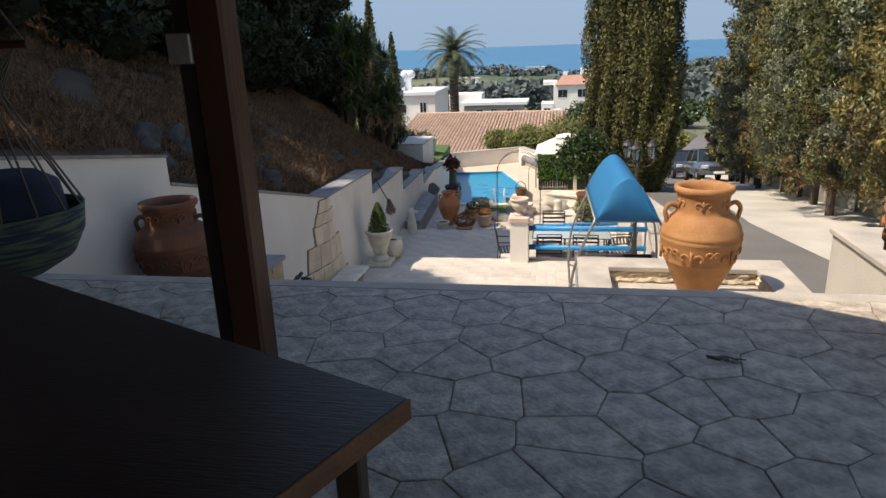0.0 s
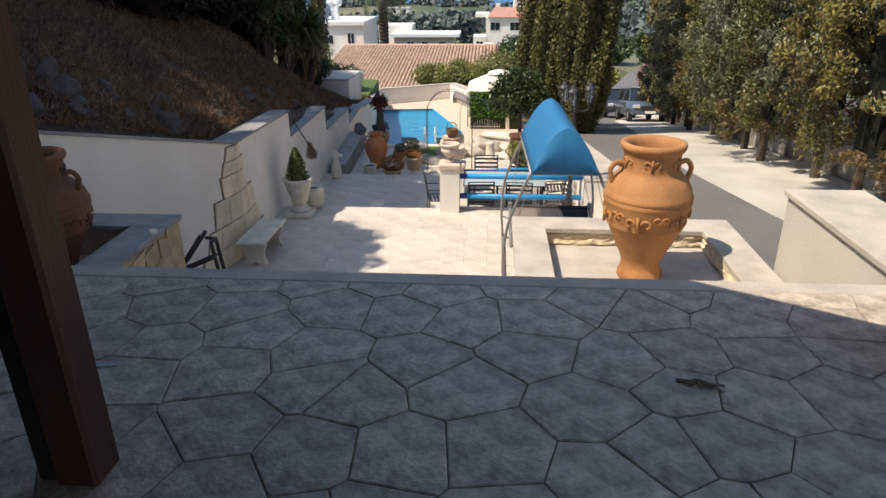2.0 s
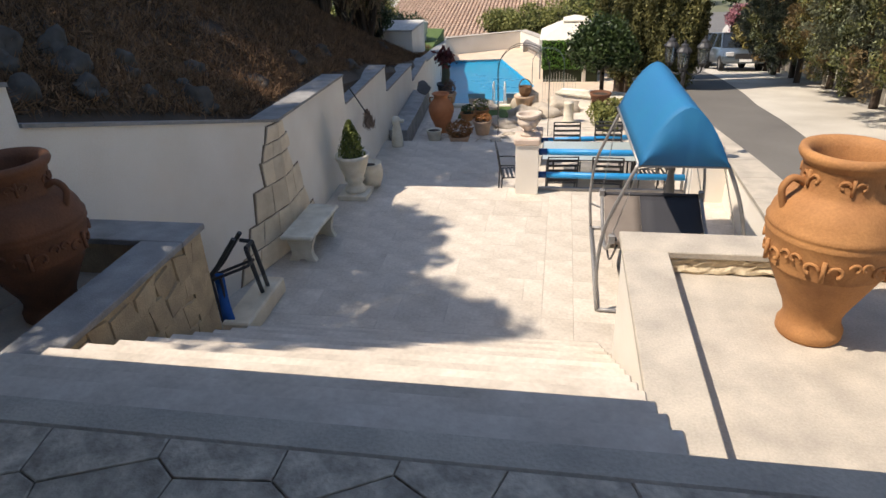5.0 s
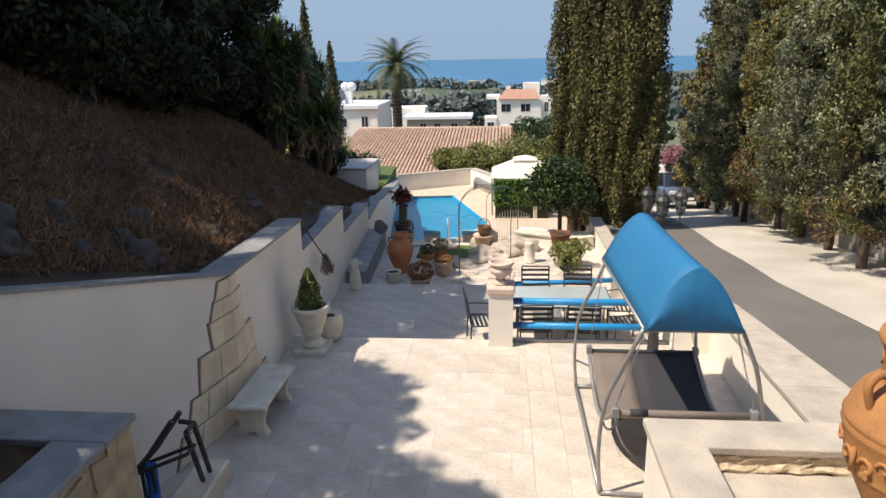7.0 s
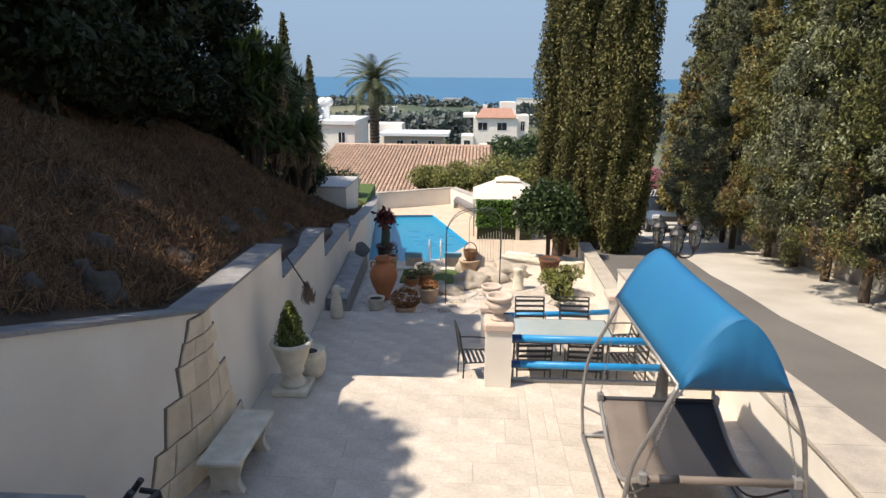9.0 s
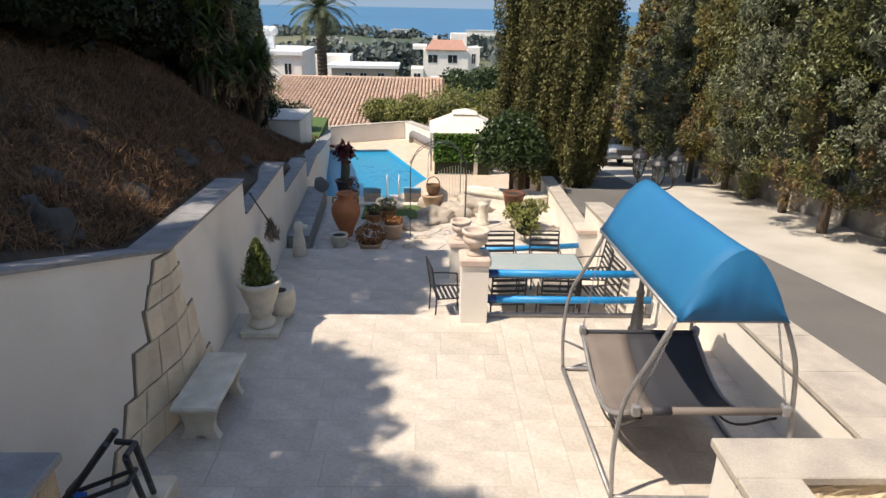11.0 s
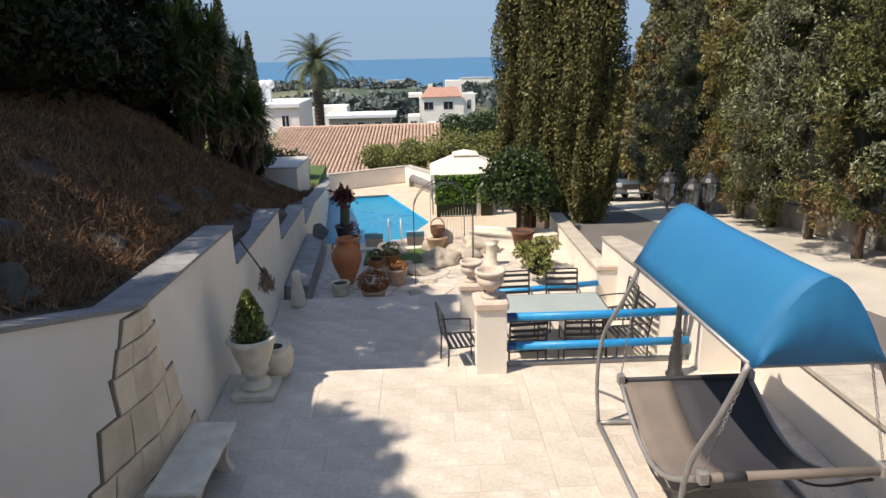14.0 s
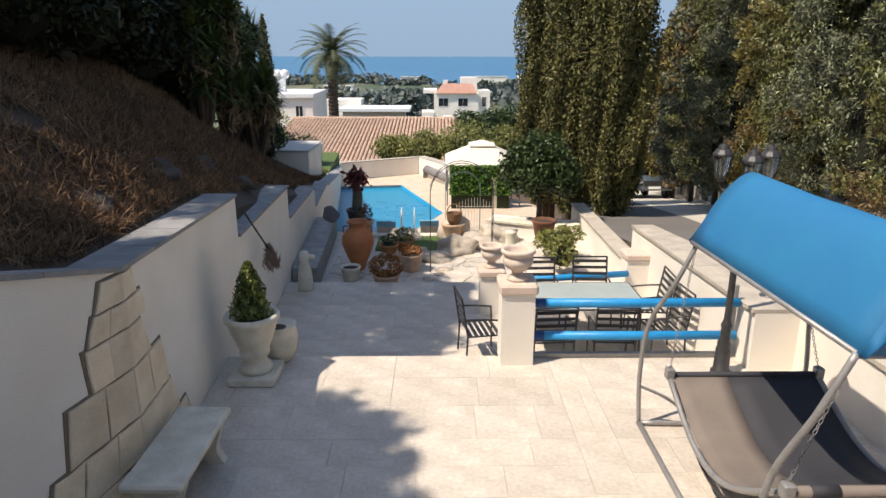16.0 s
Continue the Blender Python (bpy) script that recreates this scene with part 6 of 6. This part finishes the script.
# ---- cars ----
def car(x, y, yaw, paint, label, s=1.0):
    c = thing("car", pose(x, y, road_z(y) + .01, math.degrees(math.atan(-.17)), 0, yaw) @ Matrix.Scale(s, 4), label, "car", "parked cars")
    prof = [(-2.2, .35), (-2.25, .6), (-2.15, .85), (-1.2, 1.02), (1.9, 1.02), (2.2, .95), (2.25, .5), (2.15, .3)]
    bm = bmesh.new()
    L_, R_ = [bm.verts.new((-.88, a, b)) for a, b in prof], [bm.verts.new((.88, a, b)) for a, b in prof]
    bm.faces.new(L_)
    bm.faces.new(R_[::-1])
    for i in range(len(prof)):
        j = (i + 1) % len(prof)
        bm.faces.new((L_[i], R_[i], R_[j], L_[j]))
    bmesh.ops.recalc_face_normals(bm, faces=bm.faces)
    bmesh.ops.bevel(bm, geom=bm.edges[:], offset=.06, segments=2, affect="EDGES")
    part("body", bm, paint, c, smooth=True)
    bm = bmesh.new()
    lo = [bm.verts.new(p) for p in ((-.8, -1.25, 1.0), (.8, -1.25, 1.0), (.8, 2.0, 1.0), (-.8, 2.0, 1.0))]
    hi = [bm.verts.new(p) for p in ((-.62, -.45, 1.62), (.62, -.45, 1.62), (.62, 1.7, 1.6), (-.62, 1.7, 1.6))]
    bm.faces.new(hi)
    for i in range(4):
        bm.faces.new((lo[i], lo[(i + 1) % 4], hi[(i + 1) % 4], hi[i]))
    part("cabin_glass", bm, surface("car_glass", (.02, .025, .03), .08, spec=.8), c)
    part("roof", boxed(-.64, .64, -.48, 1.72, 1.61, 1.67, .02), paint, c)
    for sx in (-1, 1):
        for ya_, yb_ in ((-1.24, -.46), (.4, .4), (1.98, 1.70)):
            part("window_pillar", pipe(bmesh.new(), [(sx * .81, ya_, 1.0), (sx * .64, yb_, 1.62)], .035, 6), paint, c)
    part("grille", boxed(-.45, .45, -2.27, -2.2, .55, .78, .01), BLACKM, c)
    part("number_plate", boxed(-.26, .26, -2.285, -2.25, .42, .53), WHITEP, c)
    for sx in (-.66, .66):
        part("headlight", boxed(sx - .17, sx + .17, -2.26, -2.1, .66, .84, .03), surface("lamp_glass", (.6, .6, .62), .1), c)
    for sx, sy in itertools.product((-.82, .82), (-1.4, 1.4)):
        w_ = tagged(new("wheel"))
        w_.parent = c
        w_.matrix_basis = pose(sx, sy, .34, 0, 90, 0)
        part("tyre", lathe(bmesh.new(), [(.2, -.1), (.32, -.1), (.34, -.07), (.34, .07), (.32, .1), (.2, .1)], 20), surface("tyre_rubber", (.02, .02, .02), .9), w_)
        part("rim", lathe(bmesh.new(), [(0, -.07), (.2, -.08), (.2, .08), (0, .07)], 12), STEEL, w_)
    return c


GREYP = surface("grey_blue_car_paint", (.12, .15, .18), .3, (.10, .13, .16), 2, 0, metal=.5, coat=.6)
car(8.3, 36.2, 1, GREYP, "grey blue off-road car parked facing uphill on the verge")
car(8.0, 41.8, 2, surface("dark_grey_car_paint", (.06, .07, .08), .3, metal=.5, coat=.6), "dark grey car parked behind the off-roader")
car(12.6, 50, -6, surface("white_car_paint", (.75, .75, .74), .3, coat=.5), "white car parked far down the road")

# ---- paving pieces ----
def clip(poly, nx_, ny_, c):
    """Keeps the part of an outline where nx * x + ny * y <= c."""
    out = []
    for (ax, ay), (bx, by) in zip(poly, poly[1:] + poly[:1]):
        da, db = nx_ * ax + ny_ * ay - c, nx_ * bx + ny_ * by - c
        if da <= 0:
            out.append((ax, ay))
        if da * db < 0:
            t = da / (da - db)
            out.append((ax + (bx - ax) * t, ay + (by - ay) * t))
    return out


def crazy(name, parent, x0, x1, y0, y1, size, z, mat, joint, seed, skip=None):
    r = random.Random(seed)
    seeds = []
    j = -1
    y = y0 - size
    while y < y1 + size:
        x = x0 - size + (size / 2 if j % 2 else 0)
        while x < x1 + size:
            seeds.append((x + r.uniform(-.38, .38) * size, y + r.uniform(-.38, .38) * size))
            x += size * 1.08
        y += size * .86
        j += 1
    for i, (sx, sy) in enumerate(seeds):
        if not (x0 - size * .6 < sx < x1 + size * .6 and y0 - size * .6 < sy < y1 + size * .6):
            continue
        poly = [(x0, y0), (x1, y0), (x1, y1), (x0, y1)]
        for k, (tx, ty) in enumerate(seeds):
            if k != i and abs(tx - sx) < size * 2.4 and abs(ty - sy) < size * 2.4:
                ddx, ddy = tx - sx, ty - sy
                L = math.hypot(ddx, ddy)
                poly = clip(poly, ddx / L, ddy / L, (ddx * (tx + sx) + ddy * (ty + sy)) / 2 / L - joint)
                if len(poly) < 3:
                    break
        if len(poly) < 3:
            continue
        cx, cy = sum(p[0] for p in poly) / len(poly), sum(p[1] for p in poly) / len(poly)
        bm = bmesh.new()
        top = r.uniform(-.001, .001)
        lo = [bm.verts.new((p[0] - cx, p[1] - cy, -.02)) for p in poly]
        mi = [bm.verts.new((p[0] - cx, p[1] - cy, -.004)) for p in poly]
        hi = [bm.verts.new(((p[0] - cx) * .97, (p[1] - cy) * .97, top)) for p in poly]
        n_ = len(poly)
        bm.faces.new(hi)
        for a_, b_ in ((lo, mi), (mi, hi)):
            for q in range(n_):
                bm.faces.new((a_[q], a_[(q + 1) % n_], b_[(q + 1) % n_], b_[q]))
        part(name, bm, mat, parent, matrix=pose(cx, cy, z))


crazy("flagstone", bpy.data.objects["floor"], -4.6, 3.28, .9, PATIO_Y - .125, .37, 0, FLAG, .0024, 1)
crazy("flagstone", bpy.data.objects["floor_4"], -3.2, 2.4, 17.7, 20.55, .55, T3 + .022, TERRACE, .012, 2)


def slabs(parent, x0, x1, y0, y1, z, pitch, seed, left=None):
    r = random.Random(seed)
    y = y0
    meshes = {}
    while y < y1 - .05:
        h = min(pitch * r.choice((.8, 1, 1.15)), y1 - y)
        xl = left(y) if left else x0
        x = xl + r.uniform(-.5, 0)
        while x < x1 - .03:
            w = r.choice((.6, .75, .9, 1.05))
            a, b = max(x, xl), min(x + w, x1)
            if b - a > .05:
                key = (round(b - a, 3), round(h, 3))
                if key not in meshes:
                    bm = boxed(0, b - a - .003, 0, h - .003, -.03, 0, .001)
                    o = part("slab", bm, TERRACE, parent)
                    meshes[key] = o.data
                else:
                    o = new("slab", meshes[key])
                    o.parent = parent
                o.matrix_basis = pose(a + .0025, y + .0025, z + r.uniform(-.0008, .0008))
            x += w
        y += h


slabs(bpy.data.objects["floor_2"], -3.6, .25, STAIR_END + .03, 13.40, T1, .52, 3, left_wall_x)
slabs(bpy.data.objects["floor_2"], .25, .62, STAIR_END + .03, 13.40, T1, .80, 4)
slabs(bpy.data.objects["floor_2"], .62, 2.95, STAIR_END + .03, 13.40, T1, .52, 5)
slabs(bpy.data.objects["floor_3"], -3.6, 2.44, 13.47, 17.58, T2 + .022, .52, 6, left_wall_x)
